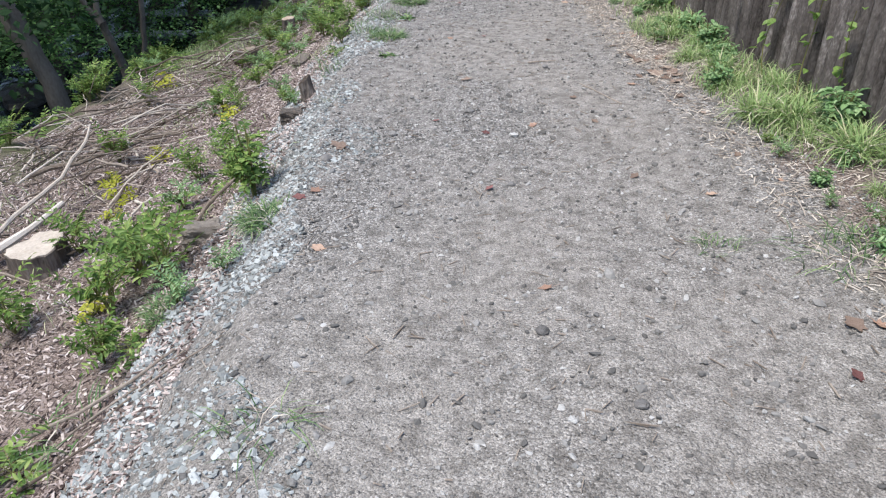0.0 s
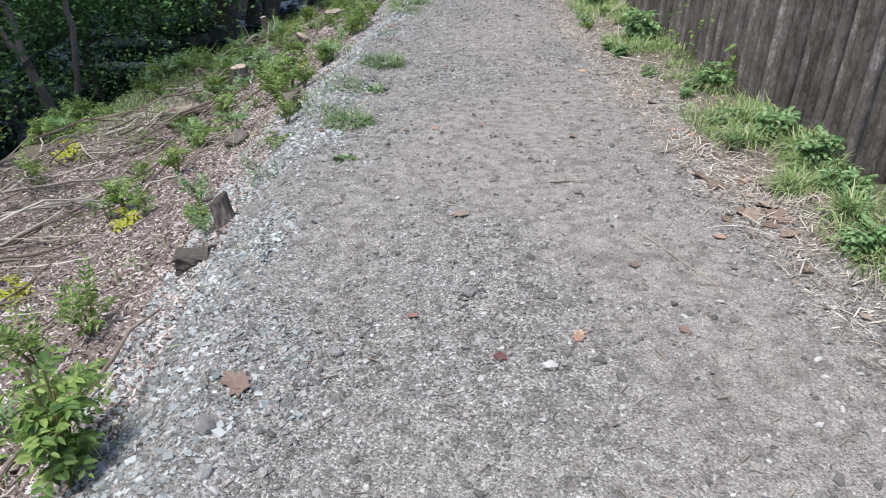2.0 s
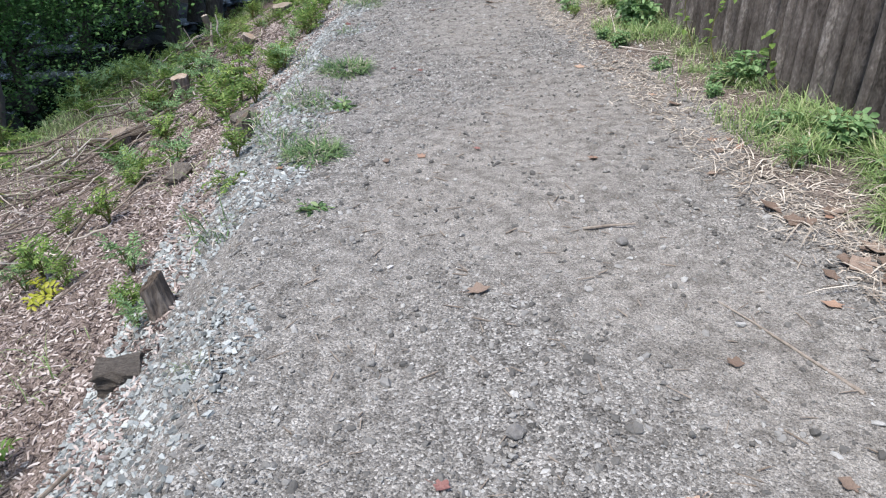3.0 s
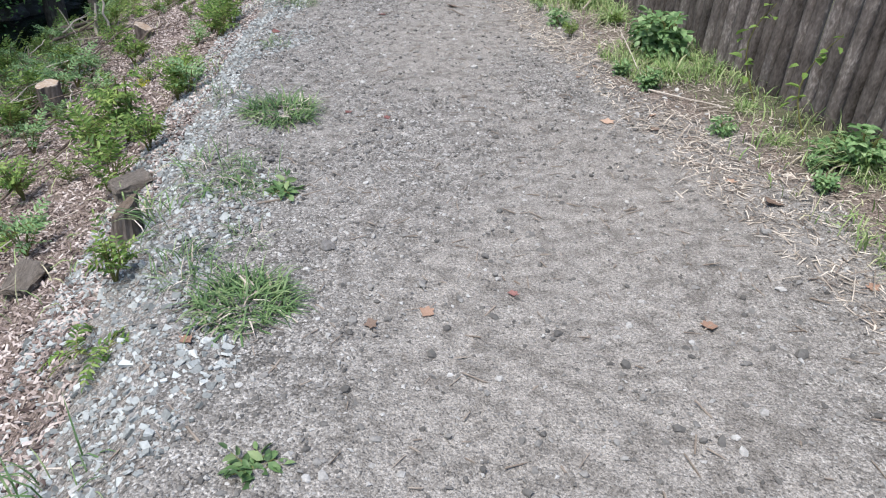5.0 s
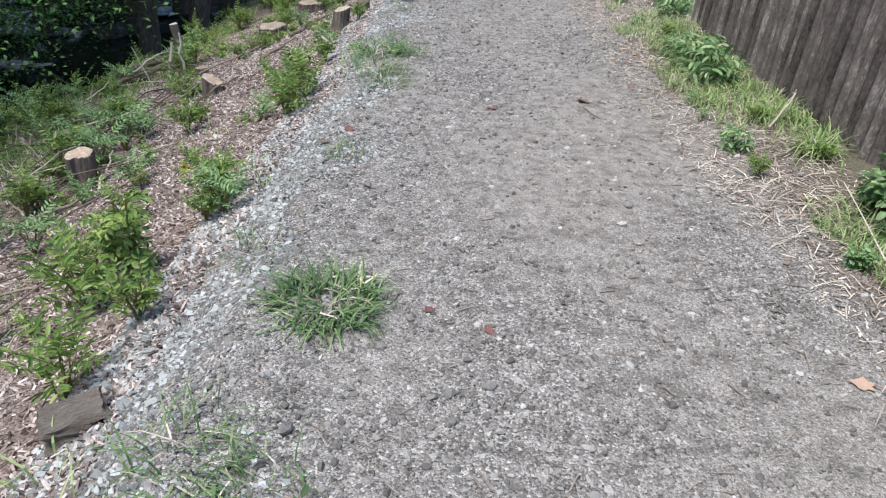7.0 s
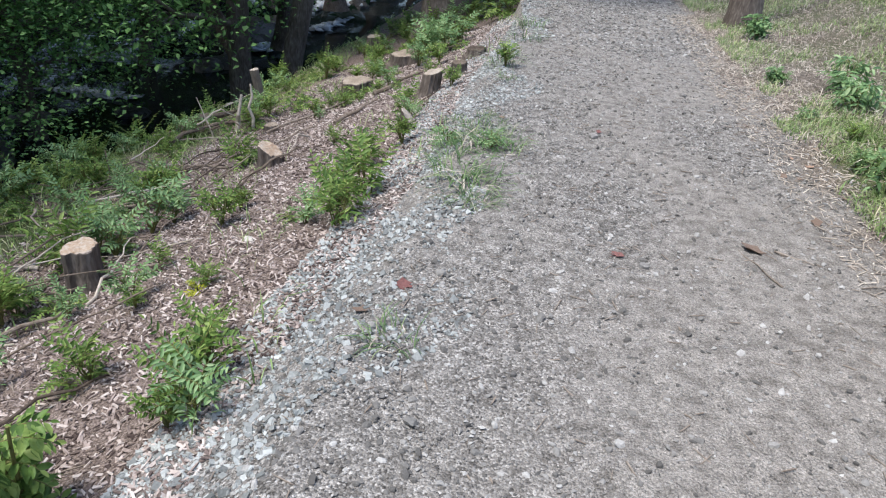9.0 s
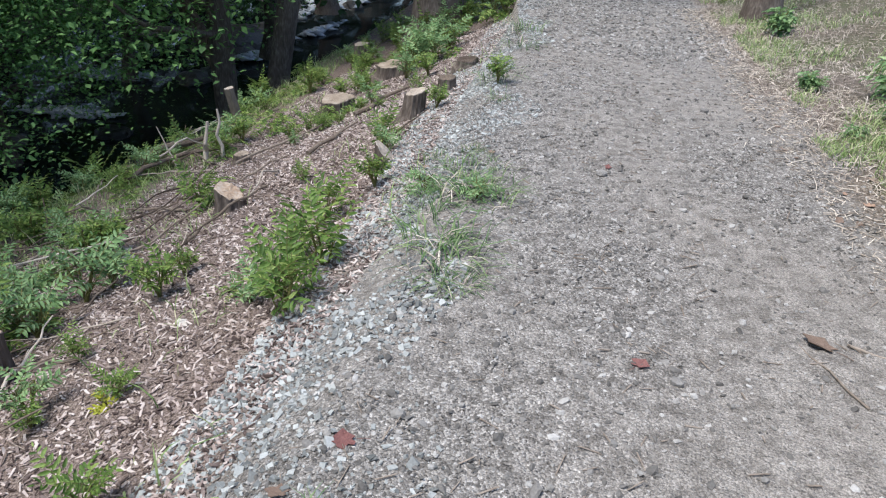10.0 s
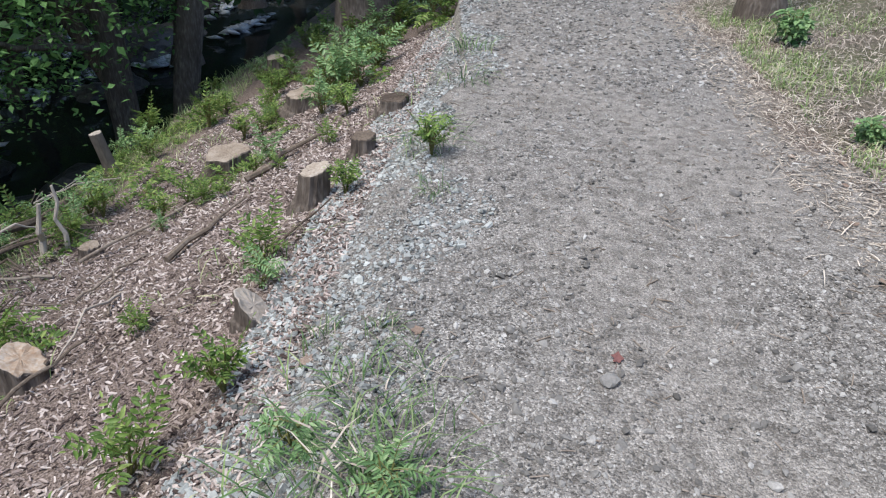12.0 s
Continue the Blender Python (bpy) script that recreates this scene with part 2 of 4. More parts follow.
    ob.parent = parent
    return tagged(ob, label, kind=kind)


def empty(name, x, y, z, turn=0.0):
    ob = new(name)
    ob.matrix_basis = pose(x, y, z, 0, 0, turn)
    return ob


def tube(points, radii, sides=6, cap=True):
    """A tapering tube along points: vertices and faces."""
    pts, ring = np.asarray(points, float), []
    tang = np.gradient(pts, axis=0)
    tang /= np.linalg.norm(tang, axis=1)[:, None] + 1e-9
    ref = np.array([1.0, 0, 0]) if abs(tang[0][0]) < 0.8 else np.array([0, 1.0, 0])
    for p, t, r in zip(pts, tang, radii):
        a = np.cross(t, ref)
        a /= np.linalg.norm(a) + 1e-9
        b = np.cross(t, a)
        ang = np.arange(sides) * 2 * math.pi / sides
        ring.append(p + r * (np.cos(ang)[:, None] * a + np.sin(ang)[:, None] * b))
    v = np.concatenate(ring)
    k, i = np.arange(len(pts) - 1)[:, None], np.arange(sides)[None]
    j = (i + 1) % sides
    f = np.stack([k * sides + i, k * sides + j, (k + 1) * sides + j, (k + 1) * sides + i], -1).reshape(-1, 4)
    faces = [f]
    if cap:
        faces += [np.array([list(range(sides))]), np.array([[(len(pts) - 1) * sides + q for q in reversed(range(sides))]])]
    return v, faces


def turns(rng, n, tilt=180.0):
    """n rotation matrices: any heading, leaning up to tilt degrees."""
    h, a, b = rng.uniform(0, 2 * math.pi, n), np.radians(rng.uniform(-tilt, tilt, n)), np.radians(rng.uniform(-tilt, tilt, n))
    z, o = np.zeros(n), np.ones(n)
    rz = np.stack([np.cos(h), -np.sin(h), z, np.sin(h), np.cos(h), z, z, z, o], -1).reshape(n, 3, 3)
    rx = np.stack([o, z, z, z, np.cos(a), -np.sin(a), z, np.sin(a), np.cos(a)], -1).reshape(n, 3, 3)
    ry = np.stack([np.cos(b), z, np.sin(b), z, o, z, -np.sin(b), z, np.cos(b)], -1).reshape(n, 3, 3)
    return rz @ rx @ ry


BOX = np.array([[-1, -1, -1], [1, -1, -1], [1, 1, -1], [-1, 1, -1], [-1, -1, 1], [1, -1, 1], [1, 1, 1], [-1, 1, 1]], float) * 0.5
BOX_F = np.array([[0, 3, 2, 1], [4, 5, 6, 7], [0, 1, 5, 4], [1, 2, 6, 5], [2, 3, 7, 6], [3, 0, 4, 7]])


def scattered(rng, pos, size, tilt, jitter=0.22):
    """Many small angular chunks at pos, each with its own size (n, 3) and shape."""
    n = len(pos)
    v = BOX[None] * rng.uniform(1 - 2 * jitter, 1, (n, 8, 1)) + rng.uniform(-jitter, jitter, (n, 8, 3))
    v = np.einsum("nij,nkj->nki", turns(rng, n, tilt), v * size[:, None, :]) + pos[:, None, :]
    f = BOX_F[1:][None] + (np.arange(n) * 8)[:, None, None]
    return v.reshape(-1, 3), f.reshape(-1, 4)


OCTA = np.array([[1, 0, 0], [-1, 0, 0], [0, 1, 0], [0, -1, 0], [0, 0, 1], [0, 0, -1]], float) * 0.62
OCTA_F = np.array([[0, 2, 4], [2, 1, 4], [1, 3, 4], [3, 0, 4], [2, 0, 5], [1, 2, 5], [3, 1, 5], [0, 3, 5]])


def pebbles(rng, pos, size, tilt):
    """Many small crushed stones with eight uneven facets each."""
    n = len(pos)
    v = OCTA[None] + rng.uniform(-0.22, 0.22, (n, 6, 3))
    v = np.einsum("nij,nkj->nki", turns(rng, n, tilt), v * size[:, None, :]) + pos[:, None, :]
    f = OCTA_F[None] + (np.arange(n) * 6)[:, None, None]
    return v.reshape(-1, 3), f.reshape(-1, 3)


PHI = (1 + 5 ** 0.5) / 2
ICO = np.array([[-1, PHI, 0], [1, PHI, 0], [-1, -PHI, 0], [1, -PHI, 0], [0, -1, PHI], [0, 1, PHI], [0, -1, -PHI], [0, 1, -PHI], [PHI, 0, -1], [PHI, 0, 1], [-PHI, 0, -1], [-PHI, 0, 1]]) * 0.27
ICO_F = np.array([[0, 11, 5], [0, 5, 1], [0, 1, 7], [0, 7, 10], [0, 10, 11], [1, 5, 9], [5, 11, 4], [11, 10, 2], [10, 7, 6], [7, 1, 8], [3, 9, 4], [3, 4, 2], [3, 2, 6], [3, 6, 8], [3, 8, 9], [4, 9, 5], [2, 4, 11], [6, 2, 10], [8, 6, 7], [9, 8, 1]])


def cobbles(rng, pos, size, tilt):
    """Larger crushed stones with twenty facets, knocked out of shape."""
    n = len(pos)
    v = ICO[None] * rng.uniform(0.72, 1.15, (n, 12, 1)) + rng.uniform(-0.09, 0.09, (n, 12, 3))
    v = np.einsum("nij,nkj->nki", turns(rng, n, tilt), v * size[:, None, :]) + pos[:, None, :]
    f = ICO_F[None] + (np.arange(n) * 12)[:, None, None]
    return v.reshape(-1, 3), f.reshape(-1, 3)


def simple_leaves(pos, along, up, length, width):
    """Folded leaves of two facets, for crowns."""
    along = along / (np.linalg.norm(along, axis=1)[:, None] + 1e-9)
    side = np.cross(along, up)
    side /= np.linalg.norm(side, axis=1)[:, None] + 1e-9
    L, W = length[:, None], width[:, None]
    v = np.stack([pos, pos + along * L * 0.45 + side * W * 0.5 + np.array([0, 0, 1.0]) * W * 0.15, pos + along * L, pos + along * L * 0.45 - side * W * 0.5 + np.array([0, 0, 1.0]) * W * 0.15], 1)
    o = (np.arange(len(pos)) * 4)[:, None]
    return v.reshape(-1, 3), np.concatenate([o + np.array([[0, 1, 2]]), o + np.array([[0, 2, 3]])])


def blades(rng, base, length, width, lean, heading=None):
    """Bent grass blades: three segments tapering to a point."""
    n = len(base)
    h = rng.uniform(0, 2 * math.pi, n) if heading is None else heading
    d = np.stack([np.cos(h), np.sin(h), np.zeros(n)], -1)
    s = np.stack([-np.sin(h), np.cos(h), np.zeros(n)], -1)
    rows = []
    for q, w in ((0, 0.8), (0.35, 1.0), (0.7, 0.7)):
        c = base + d * (length * np.sin(lean * q) * q)[:, None] + np.array([0, 0, 1.0]) * (length * q * np.cos(lean * q))[:, None]
        rows += [c - s * (width * w / 2)[:, None], c + s * (width * w / 2)[:, None]]
    rows.append(base + d * (length * np.sin(lean))[:, None] + np.array([0, 0, 1.0]) * (length * np.cos(lean))[:, None])
    v = np.stack(rows, 1)
    o = (np.arange(n) * 7)[:, None]
    f4 = np.concatenate([o + np.array([[0, 1, 3, 2]]), o + np.array([[2, 3, 5, 4]])])
    return v.reshape(-1, 3), [f4, o + np.array([[4, 5, 6]])]


def leaves(pos, along, up, length, width, fold=0.18):
    """Pointed leaves, folded along the midrib."""
    n = len(pos)
    along = along / (np.linalg.norm(along, axis=1)[:, None] + 1e-9)
    side = np.cross(along, up)
    side /= np.linalg.norm(side, axis=1)[:, None] + 1e-9
    up = np.cross(side, along)
    L, W = length[:, None], width[:, None]
    v = np.stack([pos, pos + along * L * 0.5 - up * L * 0.02, pos + along * L - up * L * 0.15,
                  pos + along * L * 0.28 + side * W * 0.45 + up * W * fold, pos + along * L * 0.68 + side * W * 0.4 + up * W * fold * 0.6,
                  pos + along * L * 0.28 - side * W * 0.45 + up * W * fold, pos + along * L * 0.68 - side * W * 0.4 + up * W * fold * 0.6], 1)
    o = (np.arange(n) * 7)[:, None]
    f4 = np.concatenate([o + np.array([[0, 3, 4, 1]]), o + np.array([[0, 1, 6, 5]])])
    f3 = np.concatenate([o + np.array([[1, 4, 2]]), o + np.array([[1, 2, 6]])])
    return v.reshape(-1, 3), [f4, f3]


def lumps(x, y):
    """Small unevenness of the ground."""
    return 0.012 * np.sin(1.7 * x + 0.6 * y) * np.sin(1.1 * y - 0.4 * x) + 0.006 * np.sin(5.1 * x + 2.2 * y) * np.sin(4.3 * y - 1.6 * x)


def worn(x, y):
    """Where feet and water have left bare dust: about -1 to 1.4."""
    return np.sin(1.3 * x + 0.7 * y) * np.sin(0.9 * y - 1.1 * x + 1) + 0.45 * np.sin(3.1 * x - 2.3 * y) + 0.3 * np.sin(5.7 * x + 1.9 * y + 2) + 0.6 * np.exp(-((x - 0.75 - 0.25 * np.sin(0.8 * y)) / 0.32) ** 2) + 0.5 * np.exp(-((x + 0.12 - 0.12 * np.sin(0.9 * y + 2)) / 0.22) ** 2) - 0.1


def ground_z(x, y):
    return height(x, y) + lumps(np.asarray(x, float), np.asarray(y, float))


# ---- the ground ----


def graded(parts):
    return np.unique(np.concatenate([np.arange(a, b, s) for a, b, s in parts]).round(3))


def left_lip(y):
    return -0.95 + bend_left(y)


def right_lip(y):
    return 1.4 + bend_right(y)


def make_ground():
    gx = graded([(-400, -60, 40), (-60, -16, 3), (-16, -4.5, 0.6), (-4.5, 3.2, 0.05), (3.2, 8, 0.4), (8, 40, 3), (40, 401, 40)])
    gy = graded([(-400, -40, 40), (-40, -3, 3), (-3, 18, 0.06), (18, 34, 0.5), (34, 70, 3), (70, 401, 40)])
    x, y = np.meshgrid(gx, gy)
    rng = np.random.default_rng(3)
    z = ground_z(x, y) + np.where((np.abs(x) < 4.4) & (y < 18), rng.normal(0, 0.003, x.shape), 0)
    ny, nx = x.shape
    i, j = np.meshgrid(np.arange(nx - 1), np.arange(ny - 1))
    a = (j * nx + i).ravel()
    me = Build().add(np.stack([x, y, z], -1), np.stack([a, a + 1, a + nx + 1, a + nx], -1)).mesh("ground", GROUND, True)
    wob = 0.09 * np.sin(2.3 * y) + 0.06 * np.sin(5.7 * y + 1) + 0.04 * np.sin(11 * y + x * 3)
    soft = lambda e: np.clip(e / 0.12 + 0.5, 0, 1)
    grit = soft(x - left_lip(y) - wob * 0.8) * soft(right_lip(y) + 0.12 + wob - x)
    litter = soft(left_lip(y) + 0.1 - x) * soft(x + 3.2 - 0.5 * bend_left(y) + wob * 3) * 1.0 + soft(x - right_lip(y) + 0.05) * soft(right_lip(y) + 0.3 + wob - x) * 0.8
    for name, val in (("grit", grit), ("litter", np.clip(litter, 0, 1)), ("dust", np.clip(0.42 + 0.5 * worn(x, y), 0.05, 0.95))):
        at = me.attributes.new(name, "FLOAT", "POINT")
        at.data.foreach_set("value", val.ravel())
    tagged(new("ground", me), "grey gravel trail with wood-chip bank sloping to a stream", "ground", kind="structure")


make_ground()


def make_stream():
    rng = np.random.default_rng(5)
    gx, gy = np.linspace(-17, -1.5, 70), np.linspace(-30, 70, 300)
    x, y = np.meshgrid(gx, gy)
    x = x + 0.5 * bend_left(y)
    z = -3.95 + 0.03 * np.sin(3 * x + y) * np.sin(2 * y - x)
    ny, nx = x.shape
    i, j = np.meshgrid(np.arange(nx - 1), np.arange(ny - 1))
    a = (j * nx + i).ravel()
    me = Build().add(np.stack([x, y, z], -1), np.stack([a, a + 1, a + nx + 1, a + nx], -1)).mesh("water", WATER, True)
    tagged(new("water", me), "dark shaded stream water with broken reflections", "water", kind="structure")
    # white water: flat froth between the rocks
    b = Build()
    for cx, cy, w, d, n in ((-4.3, 27.4, 0.5, 1.3, 260), (-4.0, 24.8, 0.15, 0.7, 70), (-4.9, 22.4, 0.25, 0.25, 60), (-7.3, 20.6, 0.8, 0.22, 200), (-6.8, 18.6, 0.7, 0.1, 110)):
        u = rng.normal(0, 0.5, (n, 2))
        pos = np.stack([cx + w * u[:, 0] + 0.4 * d * u[:, 1], cy + d * u[:, 1], -3.93 + rng.uniform(0, 0.07, n)], -1)
        s = rng.uniform(0.06, 0.22, n)
        b.add(*pebbles(rng, pos, np.stack([s * 1.6, s, s * 0.35], -1), 12))
    tagged(new("rapids", b.mesh("rapids", FOAM, True)), "white foaming water tumbling between stream rocks", "rapids", kind="stuff")


make_stream()

# ---- things: functions ----


def stump(x, y, r, h, seed, lean=(0, 0), slope=0.06, face=CUT, label="", name="tree_stump", bark=BARK):
    rng = np.random.default_rng(seed)
    ob = empty(name, x, y, float(ground_z(x, y)))
    sides, rows = 30, [(-0.06, 1.35), (0.0, 1.22), (0.12 * h, 1.1), (0.4 * h, 1.02), (0.75 * h, 0.99), (h - 0.006, 1.0), (h, 0.97)]
    ang = np.arange(sides) * 2 * math.pi / sides
    lump = 1 + 0.06 * np.sin(3 * ang + rng.uniform(0, 6)) + 0.05 * np.sin(5 * ang + rng.uniform(0, 6)) + rng.normal(0, 0.045, sides)
    ring = []
    for z, k in rows:
        w = lump * (1 + (k - 1) * (1 + 0.7 * np.sin(2.5 * ang))) * r
        top = slope * np.cos(ang) * r * max(z, 0) / h * 2
        ring.append(np.stack([w * np.cos(ang) + lean[0] * z, w * np.sin(ang) + lean[1] * z, z + top + rng.normal(0, 0.002, sides)], -1))
    v = np.concatenate(ring)
    k, i = np.arange(len(rows) - 1)[:, None], np.arange(sides)[None]
    j = (i + 1) % sides
    f = np.stack([k * sides + i, k * sides + j, (k + 1) * sides + j, (k + 1) * sides + i], -1).reshape(-1, 4)
    part("bark", Build().add(v, f).mesh("bark", bark), ob, "rough grey-brown bark")
    top, cv = ring[-1], []
    mid = top.mean(0)
    for q, up in ((1.0, 0.0), (0.92, 0.004), (0.6, 0.001), (0.3, 0.004)):
        cv.append(mid + (top - mid) * q + np.array([0, 0, up]) + rng.normal(0, 0.0012, top.shape))
    cf = np.concatenate([np.stack([k * sides + i, k * sides + j, (k + 1) * sides + j, (k + 1) * sides + i], -1).reshape(-1, 4) for k in (0, 1, 2)])
    cb = Build().add(np.concatenate(cv + [mid[None] + np.array([[0, 0, 0.003]])]), [cf, np.array([[3 * sides + q, 3 * sides + (q + 1) % sides, 4 * sides] for q in range(sides)])])
    part("cut_face", cb.mesh("cut_face", face), ob, "pale sawn end grain" if face is CUT else "orange sawn end grain")
    return tagged(ob, label or "sawn tree stump with grey bark on the wood-chip bank", "stump", "stumps on the bank")


def rock_mesh(seed, flat=0.6, mat=ROCK, detail=2, rough=0.35):
    rng = random.Random(seed)
    bm = bmesh.new()
    bmesh.ops.create_icosphere(bm, subdivisions=detail, radius=0.5)
    off = Vector((rng.uniform(0, 50), rng.uniform(0, 50), 0))
    for v in bm.verts:
        n = noise.noise(v.co * 2.2 + off) + 0.5 * noise.noise(v.co * 5 + off)
        v.co *= 1 + rough * n
        v.co = Vector((round(v.co.x * 7) / 7 * 0.5 + v.co.x * 0.5, v.co.y, v.co.z * flat))
    me = bpy.data.meshes.new("rock")
    bm.to_mesh(me)
    bm.free()
    me.materials.append(mat)
    return me


def rock(x, y, size, seed, mat=ROCK, flat=0.6, z=None, label="grey angular stone lying on the gravel", group="loose stones", name="stone", sink=0.25):
    rng = random.Random(seed)
    ob = new(name, rock_mesh(seed, flat, mat, 3 if size > 0.5 else 2))
    base = float(ground_z(x, y)) if z is None else z
    ob.matrix_basis = Matrix.LocRotScale((x, y, base + size * flat * (0.5 - sink)), Euler((0, 0, rng.uniform(0, 6.28))), (size, size * rng.uniform(0.65, 1), size))
    return tagged(ob, label, "stone" if size < 0.5 else "boulder", group)


def wood_block(x, y, size, seed, turn, label="split grey block of weathered wood"):
    """A squared chunk of wood with cracked, uneven faces."""
    rng = random.Random(seed)
    bm = bmesh.new()
    bmesh.ops.create_cube(bm, size=1.0)
    bmesh.ops.subdivide_edges(bm, edges=bm.edges[:], cuts=7, use_grid_fill=True)
    for v in bm.verts:
        grain = 0.07 * math.sin(v.co.z * 34 + 3 * noise.noise(v.co * 3)) + 0.2 * noise.noise(v.co * 4 + Vector((seed, 0, 0)))
        v.co.z += 0.14 * noise.noise(v.co * 3 + Vector((0, seed, 0)))
        v.co.x *= 1 + grain
        v.co.y *= 1 + grain + 0.15 * v.co.x
    me = bpy.data.meshes.new("wood_block")
    bm.to_mesh(me)
    bm.free()
    me.materials.append(GREYWOOD)
    ob = new("wood_block", me)
    ob.matrix_basis = Matrix.LocRotScale((x, y, float(ground_z(x, y)) + size * 0.14), Euler((rng.uniform(-0.2, 0.2), rng.uniform(-0.25, 0.25), turn)), (size, size * 0.7, size * 0.6))
    return tagged(ob, label, "wood block", "wood blocks")


def stick(points, r, mat=DEADWOOD, label="weathered bare stick lying on the bank", name="stick", group="sticks on the ground", rise=0.0):
    """points: (x, y, height over the ground)."""
    rng = np.random.default_rng(int(1000 * abs(points[0][0]) + 17 * abs(points[0][1])))
    p = np.array([(x, y, float(ground_z(x, y)) + h + r * 0.7) for x, y, h in points])
    q = np.concatenate([np.linspace(a, b, 5)[:-1] for a, b in zip(p[:-1], p[1:])] + [p[-1:]])
    q[1:-1] += rng.normal(0, r * 0.9, (len(q) - 2, 3)) * np.array([1, 1, 0.4])
    o = q[0].copy()
    b = Build().add(*tube(q - o, np.linspace(r, r * 0.45, len(q)) * rng.uniform(0.85, 1.15, len(q)), 7))
    ob = new(name, b.mesh(name, mat))
    ob.location = o
    return tagged(ob, label, "stick", group)


def shrub_meshes(seed, fronds, H, spread, pairs, ll, lw, mat, droop=0.6, stalks=3, lift=(0.2, 0.9)):
    """A few stalks that carry arching fronds of paired leaflets: two meshes, stem and foliage."""
    rng = np.random.default_rng(seed)
    sb, P, A, U, L, W = Build(), [], [], [], [], []
    roots = []
    for s in range(stalks):
        h = rng.uniform(0, 6.28)
        tip = np.array([math.cos(h) * spread * 0.35, math.sin(h) * spread * 0.35, H * rng.uniform(0.45, 0.75)])
        q = [tip * k + rng.normal(0, 0.004, 3) for k in (0, 0.33, 0.66, 1)]
        sb.add(*tube(q, np.array([0.006, 0.005, 0.004, 0.003]) * (0.5 + H * 1.5), 5))
        roots.append(q)
    for s in range(fronds):
        q = roots[s % stalks]
        k = rng.uniform(0.25, 1.0) * 3
        p0 = q[min(int(k), 2)] + (q[min(int(k), 2) + 1] - q[min(int(k), 2)]) * (k - min(int(k), 2))
        h = s * 2.4 + rng.uniform(-0.5, 0.5)
        d = np.array([math.cos(h), math.sin(h), 0])
        ln, rise = spread * rng.uniform(0.65, 1.1), rng.uniform(*lift)
        pts = [p0 + d * ln * u + np.array([0, 0, ln * (rise * u - droop * u * u)]) + rng.normal(0, 0.003, 3) for u in np.linspace(0, 1, 6)]
        sb.add(*tube(pts[::2] + pts[-1:], np.linspace(0.0022, 0.0009, 4), 3, False))
        roll = rng.normal(0, 0.35)
        for c in range(pairs + 1):
            u = 0.22 + 0.78 * c / pairs
            m = min(int(u * 5), 4)
            p, tn = pts[m] + (pts[m + 1] - pts[m]) * (u * 5 - m), pts[m + 1] - pts[m]
            tn = tn / np.linalg.norm(tn)
            side = np.cross(tn, np.array([0, 0, 1.0]))
            side /= np.linalg.norm(side) + 1e-9
            up = np.cross(side, tn)
            side, up = side * math.cos(roll) + up * math.sin(roll), up * math.cos(roll) - side * math.sin(roll)
            for sg in ((-1, 1) if c < pairs else (0,)):
                f = rng.uniform(0.8, 1.15) * (0.75 + 0.5 * math.sin(3.0 * u))
                P.append(p)
                A.append(side * sg + tn * (0.55 if sg else 1.0) + rng.normal(0, 0.14, 3))
                U.append(up + rng.normal(0, 0.2, 3))
                L.append(ll * f)
                W.append(lw * f)
    lv, lf = leaves(*[np.array(a) for a in (P, A, U, L, W)])
    return sb.mesh("stem", STEM), Build().add(lv, lf).mesh("foliage", mat, True)


SHRUBS = {}


def shrub_kind(key, *args, **kw):
    SHRUBS[key] = shrub_meshes(*args, **kw)


def shrub(key, x, y, size, label, name="weed", turn=None, group="weeds on the bank", squash=1.0):
    rng = random.Random(int(x * 977 + y * 131))
    ob = new(name)
    ob.matrix_basis = Matrix.LocRotScale((x, y, float(ground_z(x, y)) - 0.01), Euler((rng.uniform(-0.1, 0.1), rng.uniform(-0.1, 0.1), rng.uniform(0, 6.28) if turn is None else turn)), (size * squash, size * squash, size))
    part("stem", SHRUBS[key][0], ob, kind="stuff")
    part("foliage", SHRUBS[key][1], ob, kind="stuff")
    return tagged(ob, label, "weed", group)


def tuft_mesh(seed, n, L, spread, width, mat):
    """Green blades and a few dry ones: two meshes."""
    rng, out = np.random.default_rng(seed), []
    for count, k, m, name in ((n, 1.0, mat, "green_blades"), (max(n // 8, 6), 0.9, STRAW, "dry_blades")):
        h = rng.uniform(0, 6.28, count)
        r = spread * np.sqrt(rng.uniform(0, 1, count))
        base = np.stack([r * np.cos(h), r * np.sin(h), np.zeros(count)], -1)
        out.append(Build().add(*blades(rng, base, k * L * rng.uniform(0.45, 1.1, count), width * rng.uniform(0.6, 1.2, count), rng.uniform(0.6, 1.9, count) if m is mat else rng.uniform(1.2, 1.7, count), h + rng.normal(0, 1.1, count))).mesh(name, m))
    return out


def tuft(meshes, x, y, size, label="spreading tuft of blue-green grass in the gravel", flat=1.0):
    ob = new("grass_tuft")
    ob.matrix_basis = Matrix.LocRotScale((x, y, float(ground_z(x, y)) - 0.005), Euler((0, 0, x * 37 + y * 11)), (size, size, size * flat))
    part("green_grass", meshes[0], ob, kind="stuff")
    part("dry_grass", meshes[1], ob, "dry straw-coloured blades", "stuff")
    return tagged(ob, label, "grass tuft", "grass tufts")


def dead_leaf_mesh(seed, mat):
    rng = np.random.default_rng(seed)
    n = 14
    ang = np.arange(n) * 2 * math.pi / n
    rad = 0.5 * (0.62 + 0.2 * np.cos(ang) + 0.16 * np.cos(5 * ang + 0.3) + rng.normal(0, 0.05, n))
    curl = rng.uniform(0.2, 0.6)
    rows = []
    for q in (1.0, 0.55):
        x, y = rad * np.cos(ang) * 1.3 * q, rad * np.sin(ang) * q
